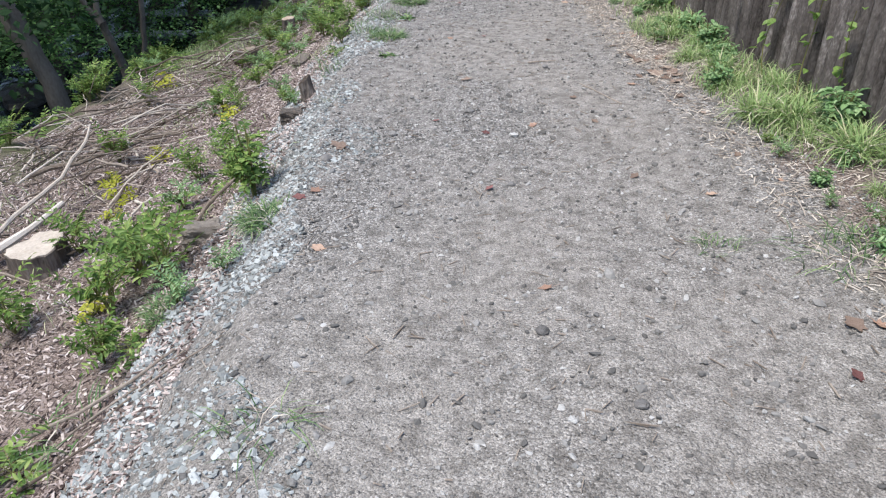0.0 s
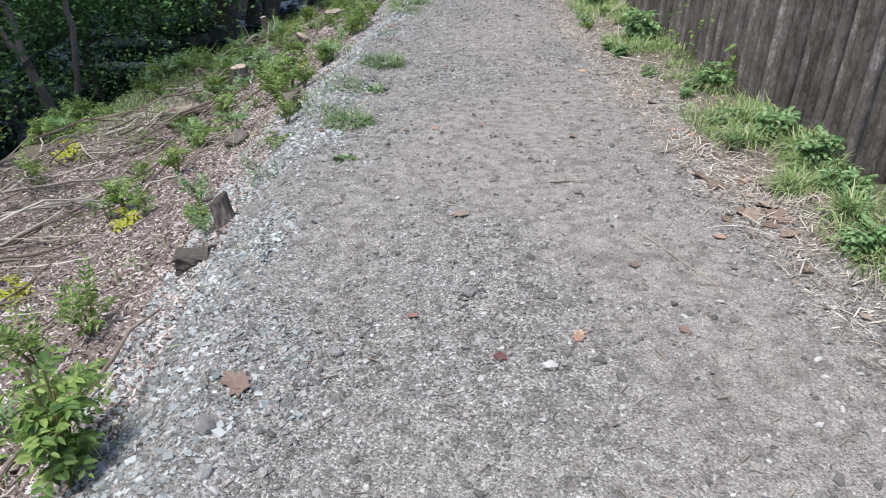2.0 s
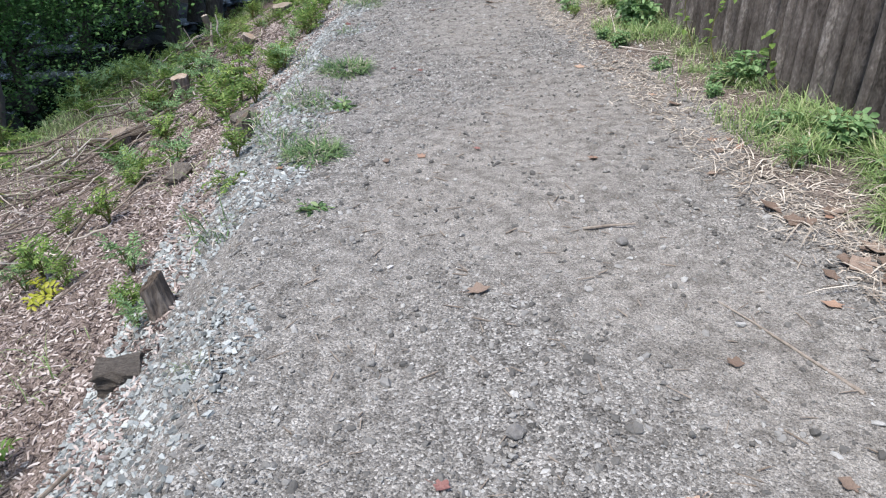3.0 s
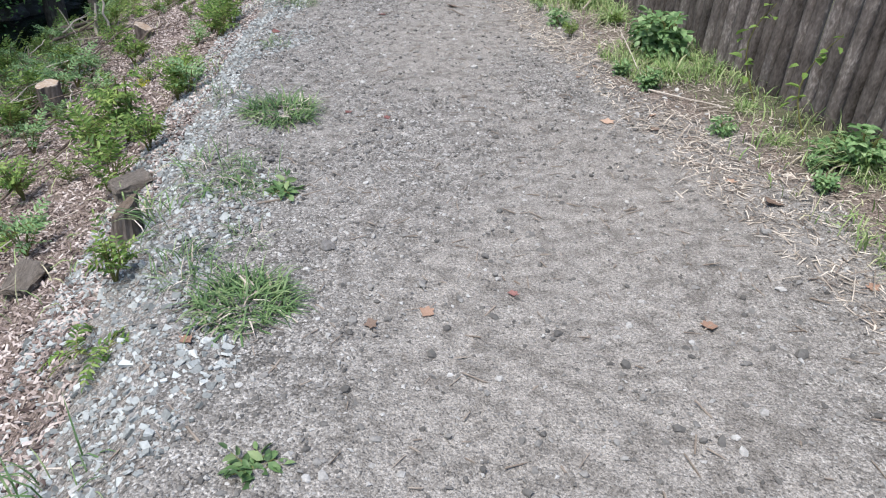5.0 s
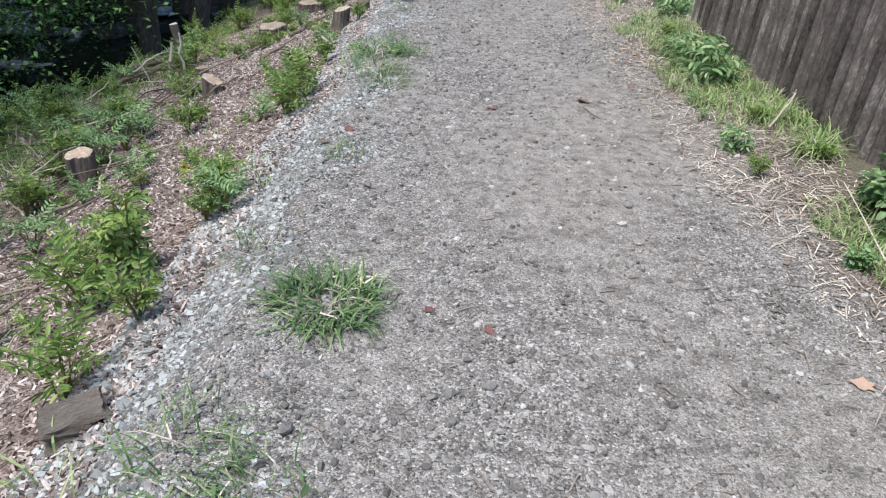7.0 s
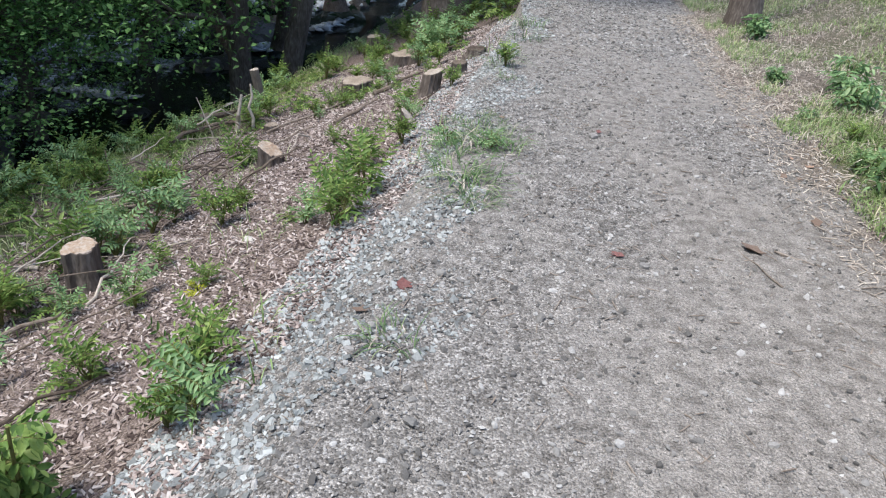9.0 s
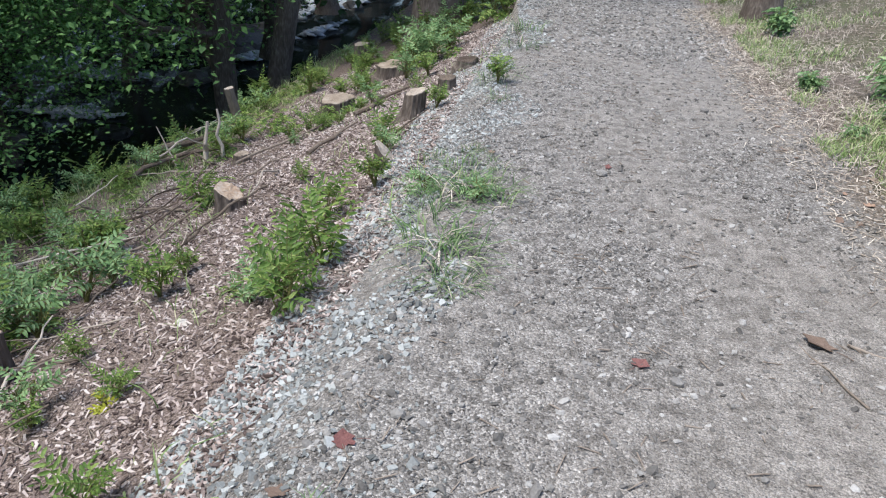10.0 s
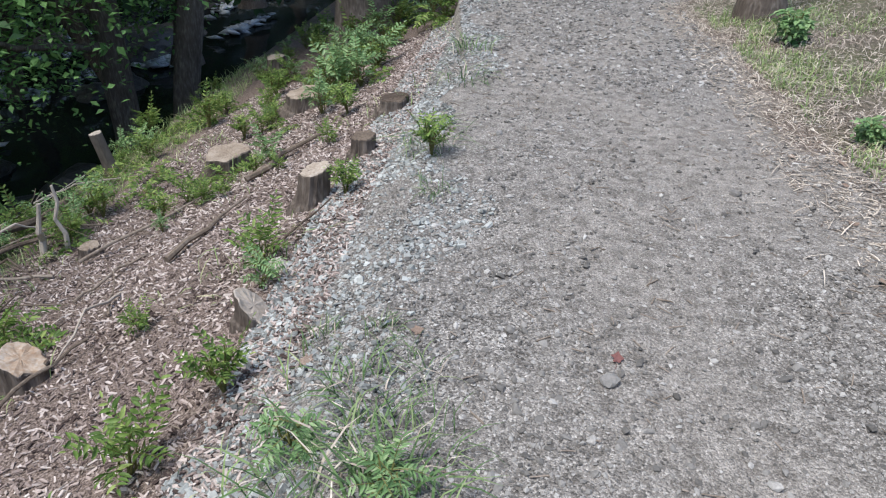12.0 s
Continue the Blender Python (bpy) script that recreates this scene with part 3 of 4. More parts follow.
        rows.append(np.stack([x, y, 0.02 + curl * (y ** 2) + 0.25 * x ** 2 + rng.normal(0, 0.015, n)], -1))
    v = np.concatenate(rows + [np.array([[0, 0, 0.015]])])
    under = v - np.array([0, 0, 0.02])
    i = np.arange(n)
    j = (i + 1) % n
    f4, f3 = np.stack([i, j, n + j, n + i], -1), np.stack([n + i, n + j, np.full(n, 2 * n)], -1)
    m = len(v)
    rim = np.stack([i, m + i, m + j, j], -1)
    b = Build().add(np.concatenate([v, under]), [f4, f3, f4[:, ::-1] + m, f3[:, ::-1] + m, rim])
    b.add(*tube([(-0.8, 0.05, 0.01), (-0.6, 0, 0.02), (-0.35, 0, 0.02)], [0.012, 0.01, 0.01], 4))
    return b.mesh("fallen_leaf", mat)


def tree_meshes(seed, H, r, lean=(0, 0), fork=None, limbs=9, first=0.35, clumps=60, per=60, reach=3.0, leaf=0.16, bark=BARK, leaf_mat=CANOPY):
    """A tapering trunk with limbs, and a crown of leaf clumps round the limbs' ends."""
    rng = np.random.default_rng(seed)
    tb = Build()
    zs = np.concatenate([[-0.3, 0, 0.15, 0.5], np.linspace(1.2, H, 9)])
    pts = np.stack([lean[0] * zs + 0.1 * np.sin(zs * 0.8 + seed), lean[1] * zs + 0.1 * np.cos(zs * 0.7 + seed), zs], -1)
    rad = np.concatenate([[1.9, 1.5, 1.2, 1.06], np.linspace(1, 0.18, 9)]) * r
    tb.add(*tube(pts, rad * rng.uniform(0.95, 1.06, len(rad)), 12))
    ends, limb_meshes = [], []

    def limb(p, d, length, rr):
        q = [p + d * length * s + np.array([0, 0, 0.18 * length * s * s]) + rng.normal(0, 0.05, 3) * s * length * 0.5 for s in np.linspace(0, 1, 6)]
        limb_meshes.append(Build().add(*tube(q, np.linspace(rr, rr * 0.25, 6), 6)).mesh("limb", bark, True))
        ends.extend(q[2:])

    if fork:
        limb(np.array([lean[0] * fork[0], lean[1] * fork[0], fork[0]]), np.array(fork[1:4]), fork[4], r * 0.75)
    for k in range(limbs):
        z = H * (first + (1 - first) * (k + rng.uniform(0, 1)) / limbs)
        h = rng.uniform(0, 6.28)
        length = reach * (1.1 - 0.7 * (z / H - first)) * rng.uniform(0.6, 1.1)
        limb(np.array([np.interp(z, pts[:, 2], pts[:, 0]), np.interp(z, pts[:, 2], pts[:, 1]), z]), np.array([math.cos(h), math.sin(h), rng.uniform(-0.15, 0.5)]), length, r * 0.35)
    trunk = tb.mesh("trunk", bark, True)
    ends = np.array(ends)
    c = ends[rng.integers(0, len(ends), clumps)] + rng.normal(0, 0.35, (clumps, 3))
    n = clumps * per
    pos = np.repeat(c, per, 0) + rng.normal(0, 1, (n, 3)) * np.array([0.55, 0.55, 0.22])
    al = rng.normal(0, 1, (n, 3)) * np.array([1, 1, 0.4]) + np.array([0, 0, -0.3])
    up = np.array([0, 0, 1.0]) + rng.normal(0, 0.35, (n, 3))
    ln = leaf * rng.uniform(0.6, 1.3, n)
    return trunk, Build().add(*simple_leaves(pos, al, up, ln, ln * 0.62)).mesh("crown", leaf_mat), limb_meshes


def tree(meshes, x, y, label, turn=0.0, size=1.0, z=None, group="trees by the stream"):
    ob = new("tree")
    ob.matrix_basis = Matrix.LocRotScale((x, y, float(ground_z(x, y)) if z is None else z), Euler((0, 0, turn)), (size,) * 3)
    trunk = part("trunk", meshes[0], ob)
    for me in meshes[2]:
        part("limb", me, trunk)
    part("crown", meshes[1], ob, kind="stuff")
    return tagged(ob, label, "tree", group)


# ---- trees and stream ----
# Crowns built wide and dense, largely out of view, to darken the stream.
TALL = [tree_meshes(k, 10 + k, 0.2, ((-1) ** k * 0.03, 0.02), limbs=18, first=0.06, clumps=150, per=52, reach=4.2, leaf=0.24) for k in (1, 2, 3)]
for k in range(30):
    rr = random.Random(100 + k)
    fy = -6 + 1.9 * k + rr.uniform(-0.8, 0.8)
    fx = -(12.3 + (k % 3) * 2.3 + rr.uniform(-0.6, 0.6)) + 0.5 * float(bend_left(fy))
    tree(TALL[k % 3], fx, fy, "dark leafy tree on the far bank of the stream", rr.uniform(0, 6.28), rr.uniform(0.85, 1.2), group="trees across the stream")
# Near row, its far end unseen, that keeps open sky off the water.
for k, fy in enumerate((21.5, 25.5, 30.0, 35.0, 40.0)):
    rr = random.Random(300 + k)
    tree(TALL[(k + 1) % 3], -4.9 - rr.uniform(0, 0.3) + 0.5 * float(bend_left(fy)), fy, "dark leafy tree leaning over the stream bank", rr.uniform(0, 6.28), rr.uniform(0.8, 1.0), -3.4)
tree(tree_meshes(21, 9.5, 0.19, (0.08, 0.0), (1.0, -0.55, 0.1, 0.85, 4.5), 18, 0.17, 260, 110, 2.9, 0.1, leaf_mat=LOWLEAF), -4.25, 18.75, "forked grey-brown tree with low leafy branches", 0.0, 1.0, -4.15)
# Crown lies above the view, filled out to shade the weeds nearby.
tree(tree_meshes(22, 11.0, 0.18, (0.2, 0.0), None, 12, 0.5, 150, 70, 3.4, 0.2), -3.45, 18.9, "straight grey-brown tree trunk at the water's edge", 0.0, 1.0, -4.15)
# Added trees beyond view that close off the sky mirrored in the water.
for k in range(7):
    tree(TALL[k % 3], -10.0 + 2.1 * k, 44.0 + (k % 2) * 2.5, "unseen leafy tree added to block sky reflected in the stream", 1.3 * k, 1.1, -3.9, "trees across the stream")
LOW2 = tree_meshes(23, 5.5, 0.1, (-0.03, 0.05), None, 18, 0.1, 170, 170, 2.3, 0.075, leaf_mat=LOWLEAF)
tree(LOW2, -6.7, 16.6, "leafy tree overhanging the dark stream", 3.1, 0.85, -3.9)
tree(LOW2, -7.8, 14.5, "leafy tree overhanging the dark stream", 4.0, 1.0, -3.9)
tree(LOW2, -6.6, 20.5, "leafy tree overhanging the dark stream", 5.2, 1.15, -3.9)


def bent_tree(x, y, stems, label, seed, crown=60, leaf=0.1):
    """A pale slender tree whose bent stems are given as (x, y, height, radius) rows; the first stem is the trunk."""
    rng = np.random.default_rng(seed)
    ob = new("tree")
    ob.location = (x, y, float(ground_z(x, y)))
    trunk, tops = None, []
    for rows in stems:
        q = np.array(rows, float)
        u = np.linspace(0, len(q) - 1, 5 * len(q) - 4)
        fine = np.stack([np.interp(u, np.arange(len(q)), q[:, k]) for k in range(4)], -1)
        fine[1:-1, :2] += rng.normal(0, 0.012, (len(fine) - 2, 2))
        me = Build().add(*tube(fine[:, :3], fine[:, 3] * rng.uniform(0.93, 1.07, len(fine)), 9)).mesh("stem", PALEBARK, True)
        if trunk is None:
            trunk = part("trunk", me, ob)
        else:
            part("limb", me, trunk)
        tops.append(fine[-1, :3])
    c = np.array(tops)[rng.integers(0, len(tops), crown)] + rng.normal(0, 0.75, (crown, 3))
    pos = np.repeat(c, 40, 0) + rng.normal(0, 1, (crown * 40, 3)) * np.array([0.4, 0.4, 0.18])
    n = len(pos)
    ln = leaf * rng.uniform(0.6, 1.3, n)
    al = rng.normal(0, 1, (n, 3)) * np.array([1, 1, 0.4]) + np.array([0, 0, -0.3])
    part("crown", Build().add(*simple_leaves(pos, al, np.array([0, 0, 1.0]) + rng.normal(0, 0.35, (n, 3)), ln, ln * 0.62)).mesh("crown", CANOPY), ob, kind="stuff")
    return tagged(ob, label, "tree", "trees by the stream")


bent_tree(-5.3, 12.1, [[(0.05, 0, -0.2, 0.09), (0.02, 0, 1.0, 0.075), (0, 0, 1.9, 0.07), (-0.14, -0.05, 2.65, 0.065)], [(-0.14, -0.05, 2.6, 0.052), (-0.5, -0.1, 3.3, 0.05), (-0.85, -0.2, 4.3, 0.045), (-1.0, -0.2, 6.6, 0.03)], [(-0.14, -0.05, 2.6, 0.05), (-0.2, 0, 3.2, 0.047), (-0.52, 0.1, 4.4, 0.042), (-0.4, 0.2, 6.8, 0.03)]], "slender pale tree forking into two bent stems", 31)
bent_tree(-5.05, 12.3, [[(0, 0, -0.2, 0.05), (0.02, 0, 1.8, 0.045), (0.22, 0.05, 2.9, 0.042), (0.2, 0.05, 3.5, 0.04), (0.5, 0.1, 3.95, 0.035), (0.75, 0.1, 5.8, 0.025)], [(0.2, 0.05, 3.5, 0.02), (0.02, 0.05, 3.75, 0.015), (-0.05, 0.1, 4.6, 0.01)]], "thin pale sapling with a crooked stem", 32, 40)
bent_tree(-5.35, 9.9, [[(0.1, 0, -0.2, 0.2), (0.08, 0, 1.0, 0.16), (-0.05, 0, 2.4, 0.14), (-0.3, 0, 3.3, 0.15), (-0.45, 0, 3.7, 0.14)], [(-0.45, 0, 3.65, 0.09), (-0.9, 0, 5.0, 0.075), (-1.1, 0, 8.0, 0.04)], [(-0.42, 0, 3.6, 0.09), (0.15, 0.1, 4.9, 0.075), (0.3, 0.1, 7.6, 0.04)]], "pale-barked tree forking above the stream bank", 33, 90, 0.14)
# Unseen crown, thickened to cast shade beside the trail.
tree(tree_meshes(34, 8.0, 0.32, (0.1, 0.04), (0.3, 0.6, 0.2, 0.8, 3.0), 9, 0.6, 70, 60, 2.8, 0.18), -0.75, 17.6, "thick dark trunk beside the trail")
tree(tree_meshes(35, 9.0, 0.15, (0.0, 0.02), None, 6, 0.75, 18, 50, 1.6, 0.15), 2.8, 15.5, "dark tree trunk rising from the grassy verge")

for k in range(34):
    rr = random.Random(500 + k)
    fy = rr.uniform(14, 33)
    fx = rr.uniform(-9.5, -4.6) + 0.5 * float(bend_left(fy))
    s = rr.uniform(0.5, 1.5)
    rock(fx, fy, s, 600 + k, WETROCK, 0.55, -4.05, "wet dark boulder in the stream", "boulders in the stream", "boulder", 0.3)

# ---- fence ----


def pole_mesh(seed):
    rng = np.random.default_rng(seed)
    sides, zs = 14, np.linspace(-0.25, 1.95, 34)
    ang = np.arange(sides) * 2 * math.pi / sides
    ridge = 1 + 0.03 * np.sin(3 * ang + seed) + 0.025 * np.sin(5 * ang + 2 * seed)
    ring = []
    for z in zs:
        w = 0.0315 * ridge * (1 + 0.05 * np.sin(z * 9 + seed * 2) + 0.05 * np.exp(-((z * 3.1 + seed * 0.37) % 1.0 - 0.5) ** 2 / 0.004) + rng.normal(0, 0.025, sides))
        ring.append(np.stack([w * np.cos(ang) + 0.003 * np.sin(z * 2.1 + seed), w * np.sin(ang) + 0.003 * np.sin(z * 2.7 + seed), np.full(sides, z)], -1))
    ring.append(np.array([[0, 0, 1.99]]))
    k, i = np.arange(len(zs) - 1)[:, None], np.arange(sides)[None]
    j = (i + 1) % sides
    f = np.stack([k * sides + i, k * sides + j, (k + 1) * sides + j, (k + 1) * sides + i], -1).reshape(-1, 4)
    e = (len(zs) - 1) * sides
    return Build().add(np.concatenate(ring), [f, np.array([[e + q, e + (q + 1) % sides, e + sides] for q in range(sides)])]).mesh("pole", POLE, True)


def fence_x(y):
    return float(np.interp(y, [4, 6, 7.6, 8.8, 10, 11.4], [1.955, 1.955, 2.05, 2.12, 2.27, 2.43]))


def make_fence():
    ob = empty("fence", fence_x(5.0), 5.0, float(ground_z(fence_x(5.0), 5.0)))
    meshes, rng = [pole_mesh(k) for k in range(7)], random.Random(8)
    y = -1.5
    while y < 11.3:
        p = part("pole", meshes[rng.randrange(7)], ob)
        p.matrix_basis = ob.matrix_basis.inverted() @ pose(fence_x(y) + rng.uniform(-0.009, 0.009), y, float(ground_z(fence_x(y), y)) + rng.uniform(-0.08, 0.04), rng.uniform(-0.6, 0.6), rng.uniform(-0.4, 0.4), rng.uniform(0, 360))
        y += rng.uniform(0.079, 0.087)
    tagged(ob, "palisade fence of weathered dark brown round poles", "fence", kind="")


make_fence()

# ---- stumps, cut blocks and stones ----
stump(-1.97, 9.84, 0.088, 0.26, 1, label="round sawn stump with a two-tone cut face", face=RAWCUT)
stump(-1.47, 11.45, 0.085, 0.13, 2, (0, 0), -0.25, RAWCUT, "low slant-cut stump with an orange sawn face")
stump(-1.3, 13.8, 0.15, 0.16, 3, label="wide sawn stump with a pale flat top")
stump(-0.47, 12.38, 0.075, 0.18, 4, (0.12, 0.05), 0.15)
stump(-0.5, 11.33, 0.062, 0.06, 5, (0, 0), -0.55, PALEWOOD, label="low stump cut off at a slant beside the gravel")
stump(-2.55, 14.72, 0.048, 0.38, 6, (-0.2, 0), 0.1, bark=PALEBARK, label="thin leaning sawn post of pale wood", name="post_stump")
stump(-0.97, 15.05, 0.165, 0.14, 7, label="wide round stump with visible growth rings")
stump(-1.66, 17.1, 0.1, 0.25, 8, face=DEADWOOD, label="narrow sawn stump among ferns")
stump(-0.27, 12.9, 0.065, 0.1, 9, label="small weathered stump at the gravel's edge", face=DEADWOOD)
stump(-0.15, 13.65, 0.09, 0.08, 10, label="low grey stump half hidden by weeds", face=DEADWOOD)
wood_block(-0.95, 4.43, 0.14, 44, 0.15, "cracked square wood block at the gravel's edge")
stump(-0.88, 4.74, 0.042, 0.12, 12, (-0.2, 0.1), 0.4, DEADWOOD, "dark splintered stub at the gravel's edge")
stump(-0.82, 6.45, 0.048, 0.13, 13, (0.1, 0), 0.4, DEADWOOD, "dark splintered stub at the gravel's edge")
stump(-2.2, 8.4, 0.1, 0.16, 14, label="broad dark stump with a pale sawn edge")
stump(-2.2, 3.35, 0.15, 0.16, 15, label="low stump with a bleached pale cut face", face=PALEWOOD)
stump(-1.9, 12.9, 0.06, 0.07, 16, label="small low stump in the wood chips")
wood_block(-0.88, 6.97, 0.16, 41, 0.5)
wood_block(-1.25, 6.58, 0.16, 42, 1.2)
wood_block(-1.14, 2.95, 0.18, 43, 0.3, "flat grey block of weathered wood")
rock(-0.5, 11.72, 0.1, 44, PALEROCK, 0.7, label="pale angular stone among weeds")
rock(-2.0, 11.05, 0.16, 45, PALEROCK, 0.4, label="flat pale stone among weeds")
rock(-1.12, 9.9, 0.06, 46, PALEROCK, 0.4, label="small pale stone in the wood chips")
for k, (x, y, s) in enumerate(((-0.54, 3.14, 0.06), (0.3, 2.74, 0.035), (-0.24, 3.45, 0.05), (0.28, 1.64, 0.045), (0.48, 1.3, 0.04), (1.36, 11.97, 0.05), (0.59, 10.73, 0.055), (0.17, 3.77, 0.05), (-0.13, 6.0, 0.05), (-0.3, 6.75, 0.045), (0.6, 9.15, 0.04), (0.7, 4.6, 0.045), (0.2, 6.9, 0.04), (0.9, 8.0, 0.04))):
    rock(x, y, s, 60 + k, ROCK, 0.6)

# ---- sticks and branches ----
stick([(-1.6, 1.6, 0.03), (-1.22, 1.76, 0.04), (-0.9, 1.86, 0.01)], 0.009, label="long broken branch lying across the gravel's edge")
stick([(-1.4, 1.5, 0.0), (-1.2, 1.66, 0.02), (-0.84, 1.84, 0.0)], 0.006)
stick([(-1.25, 1.6, 0.0), (-1.0, 1.72, 0.01), (-0.7, 1.78, 0.0)], 0.005)
stick([(-1.35, 1.45, 0.0), (-1.05, 1.55, 0.01)], 0.007)
stick([(-2.6, 3.6, 0.05), (-2.4, 4.4, 0.25), (-2.5, 4.9, 0.35)], 0.017, PALEWOOD, "bleached stick leaning up from the brush")
stick([(-2.5, 3.4, 0.05), (-2.3, 3.9, 0.15)], 0.028, PALEWOOD, "thick bleached stick in the brush")
stick([(-2.45, 3.0, 0.0), (-2.6, 3.8, 0.2)], 0.014, PALEWOOD)
stick([(-2.7, 5.2, 0.03), (-2.2, 5.9, 0.12), (-1.9, 6.7, 0.05)], 0.011)
stick([(-1.35, 3.2, 0.0), (-1.15, 3.55, 0.05), (-0.95, 4.0, 0.03)], 0.013, label="crooked branch lying on the wood chips")
stick([(-2.25, 13.0, 0.0), (-2.2, 13.02, 0.34)], 0.024, PALEWOOD, "bleached broken stick standing upright", name="upright_stick")
stick([(-2.12, 13.05, 0.0), (-2.14, 13.1, 0.42)], 0.019, PALEWOOD, "bleached broken stick standing upright", name="upright_stick")
stick([(-2.4, 12.8, 0.0), (-2.55, 12.85, 0.4)], 0.008, PALEWOOD, "thin dry stem standing upright", name="upright_stick")
stick([(-2.2, 9.2, 0.01), (-1.85, 9.55, 0.02)], 0.014)
stick([(-1.05, 13.3, 0.02), (-0.65, 13.75, 0.03)], 0.022)
stick([(-1.2, 12.3, 0.02), (-0.95, 12.9, 0.02)], 0.016)
stick([(-1.9, 12.75, 0.03), (-1.3, 13.2, 0.05)], 0.012)
stick([(-0.62, 11.95, 0.0), (-0.35, 12.2, 0.04)], 0.008)
stick([(1.82, 8.75, 0.04), (2.02, 8.95, 0.12), (2.05, 9.0, 0.13)], 0.006, PALEWOOD, "dry pale stem leaning on the fence")
stick([(1.58, 7.3, 0.01), (1.72, 7.95, 0.1)], 0.004, PALEWOOD, "dry pale stem lying in the verge")
stick([(1.55, 7.2, 0.01), (1.75, 6.8, 0.02)], 0.004, PALEWOOD, "dry pale stem lying in the verge")
stick([(-0.35, 6.35, 0.0), (-0.12, 6.42, 0.0)], 0.005, label="short dark twig on the gravel")
stick([(0.6, 4.72, 0.0), (0.78, 4.7, 0.01)], 0.006, label="short dark twig on the gravel")
stick([(1.0, 3.75, 0.0), (0.85, 4.2, 0.0)], 0.005, label="thin dark twig on the gravel")
stick([(1.15, 9.4, 0.0), (1.27, 9.31, 0.0)], 0.005, label="short dark twig on the gravel")
stick([(1.08, 9.1, 0.0), (1.0, 9.4, 0.0)], 0.004, label="thin dark twig on the gravel")
stick([(-0.1, 11.7, 0.0), (0.3, 11.65, 0.0)], 0.006, label="thin dark twig on the gravel")
for k in range(150):
    rr = random.Random(700 + k)
    y = rr.uniform(2.8, 9.0) if k < 115 else rr.uniform(9, 14)
    x = rr.uniform(-3.3, -1.6) + 0.5 * float(bend_left(y))
    h, ln = rr.uniform(0, 6.28), rr.uniform(0.25, 0.8)
    stick([(x, y, 0.01), (x + math.cos(h) * ln / 2, y + math.sin(h) * ln / 2, rr.uniform(0.02, 0.1)), (x + math.cos(h) * ln, y + math.sin(h) * ln, rr.uniform(0.0, 0.12))], rr.uniform(0.003, 0.011), PALEWOOD if k % 5 == 0 else DEADWOOD, "bleached dry stick in the brush" if k % 5 == 0 else "grey-brown dry stick in the brush", group="brush sticks")

BRUSH = ((-2.95, 5.5, 26, 0.45), (-2.55, 5.2, 16, 0.35), (-2.9, 6.6, 22, 0.4), (-2.85, 7.5, 24, 0.4), (-2.5, 8.1, 14, 0.3), (-2.7, 4.4, 16, 0.35), (-2.45, 10.8, 18, 0.35), (-2.6, 13.1, 16, 0.3), (-2.3, 9.4, 12, 0.3))
for k, (cx, cy, count, wide) in enumerate(BRUSH):
    for q in range(count):
        rr = random.Random(2000 + 40 * k + q)
        x, y = cx + rr.gauss(0, wide * 0.6), cy + rr.gauss(0, wide)
        h, ln, up = rr.gauss(0.9, 0.9), rr.uniform(0.3, 0.95), rr.uniform(0.0, 0.16)
        x = max(x, -3.35)
        ex, ey = max(x + math.cos(h) * ln, -3.4), y + math.sin(h) * ln
        pale = q % 4 == 0
        stick([(x, y, up), ((x + ex) / 2 + rr.uniform(-0.06, 0.06), (y + ey) / 2, up + rr.uniform(0.0, 0.12)), (ex, ey, rr.uniform(0.0, 0.22))], rr.uniform(0.003, 0.01), PALEWOOD if pale else DEADWOOD, "bleached dry branch in a brush heap" if pale else "grey-brown dry branch in a brush heap", group="brush heap branches")
stick([(-2.85, 12.75, 0.05), (-2.65, 13.2, 0.12), (-2.42, 13.9, 0.1)], 0.04, DEADWOOD, "dark fallen log lying in the brush", name="fallen_log", group="fallen logs")
stick([(-2.75, 12.5, 0.03), (-2.5, 12.9, 0.1), (-2.2, 13.2, 0.05)], 0.022, DEADWOOD, "dark fallen log lying in the brush", name="fallen_log", group="fallen logs")
stick([(-2.35, 8.3, 0.02), (-2.1, 8.75, 0.06)], 0.07, DEADWOOD, "short dark log beside the weeds", name="fallen_log", group="fallen logs")
stick([(-3.2, 5.9, 0.1), (-2.7, 6.3, 0.15), (-2.2, 6.75, 0.05)], 0.016, DEADWOOD, "long grey branch across the brush")
stick([(-2.9, 4.6, 0.05), (-2.4, 5.1, 0.1), (-1.95, 5.5, 0.02)], 0.018, DEADWOOD, "long grey branch across the brush")

# ---- weeds on the bank ----
shrub_kind("bushy", 51, 20, 0.34, 0.15, 6, 0.037, 0.014, LEAF, 0.35, 6, (0.6, 1.8))
shrub_kind("bushy2", 52, 16, 0.3, 0.17, 6, 0.042, 0.015, LEAF, 0.4, 5, (0.5, 1.7))
shrub_kind("tall", 53, 34, 0.6, 0.13, 6, 0.036, 0.017, LEAF, stalks=5)
shrub_kind("fern", 54, 11, 0.12, 0.26, 9, 0.042, 0.015, LEAF, droop=0.8)
shrub_kind("dark", 55, 16, 0.28, 0.16, 6, 0.036, 0.013, DEEPLEAF, 0.4, 5, (0.4, 1.6))
shrub_kind("yellow", 56, 8, 0.16, 0.15, 4, 0.045, 0.022, YELLOWLEAF)
shrub_kind("thin", 57, 16, 0.22, 0.14, 7, 0.034, 0.009, DEEPLEAF, stalks=4)
B, T, F, D, Y, N = "bushy", "tall", "fern", "dark", "yellow", "thin"
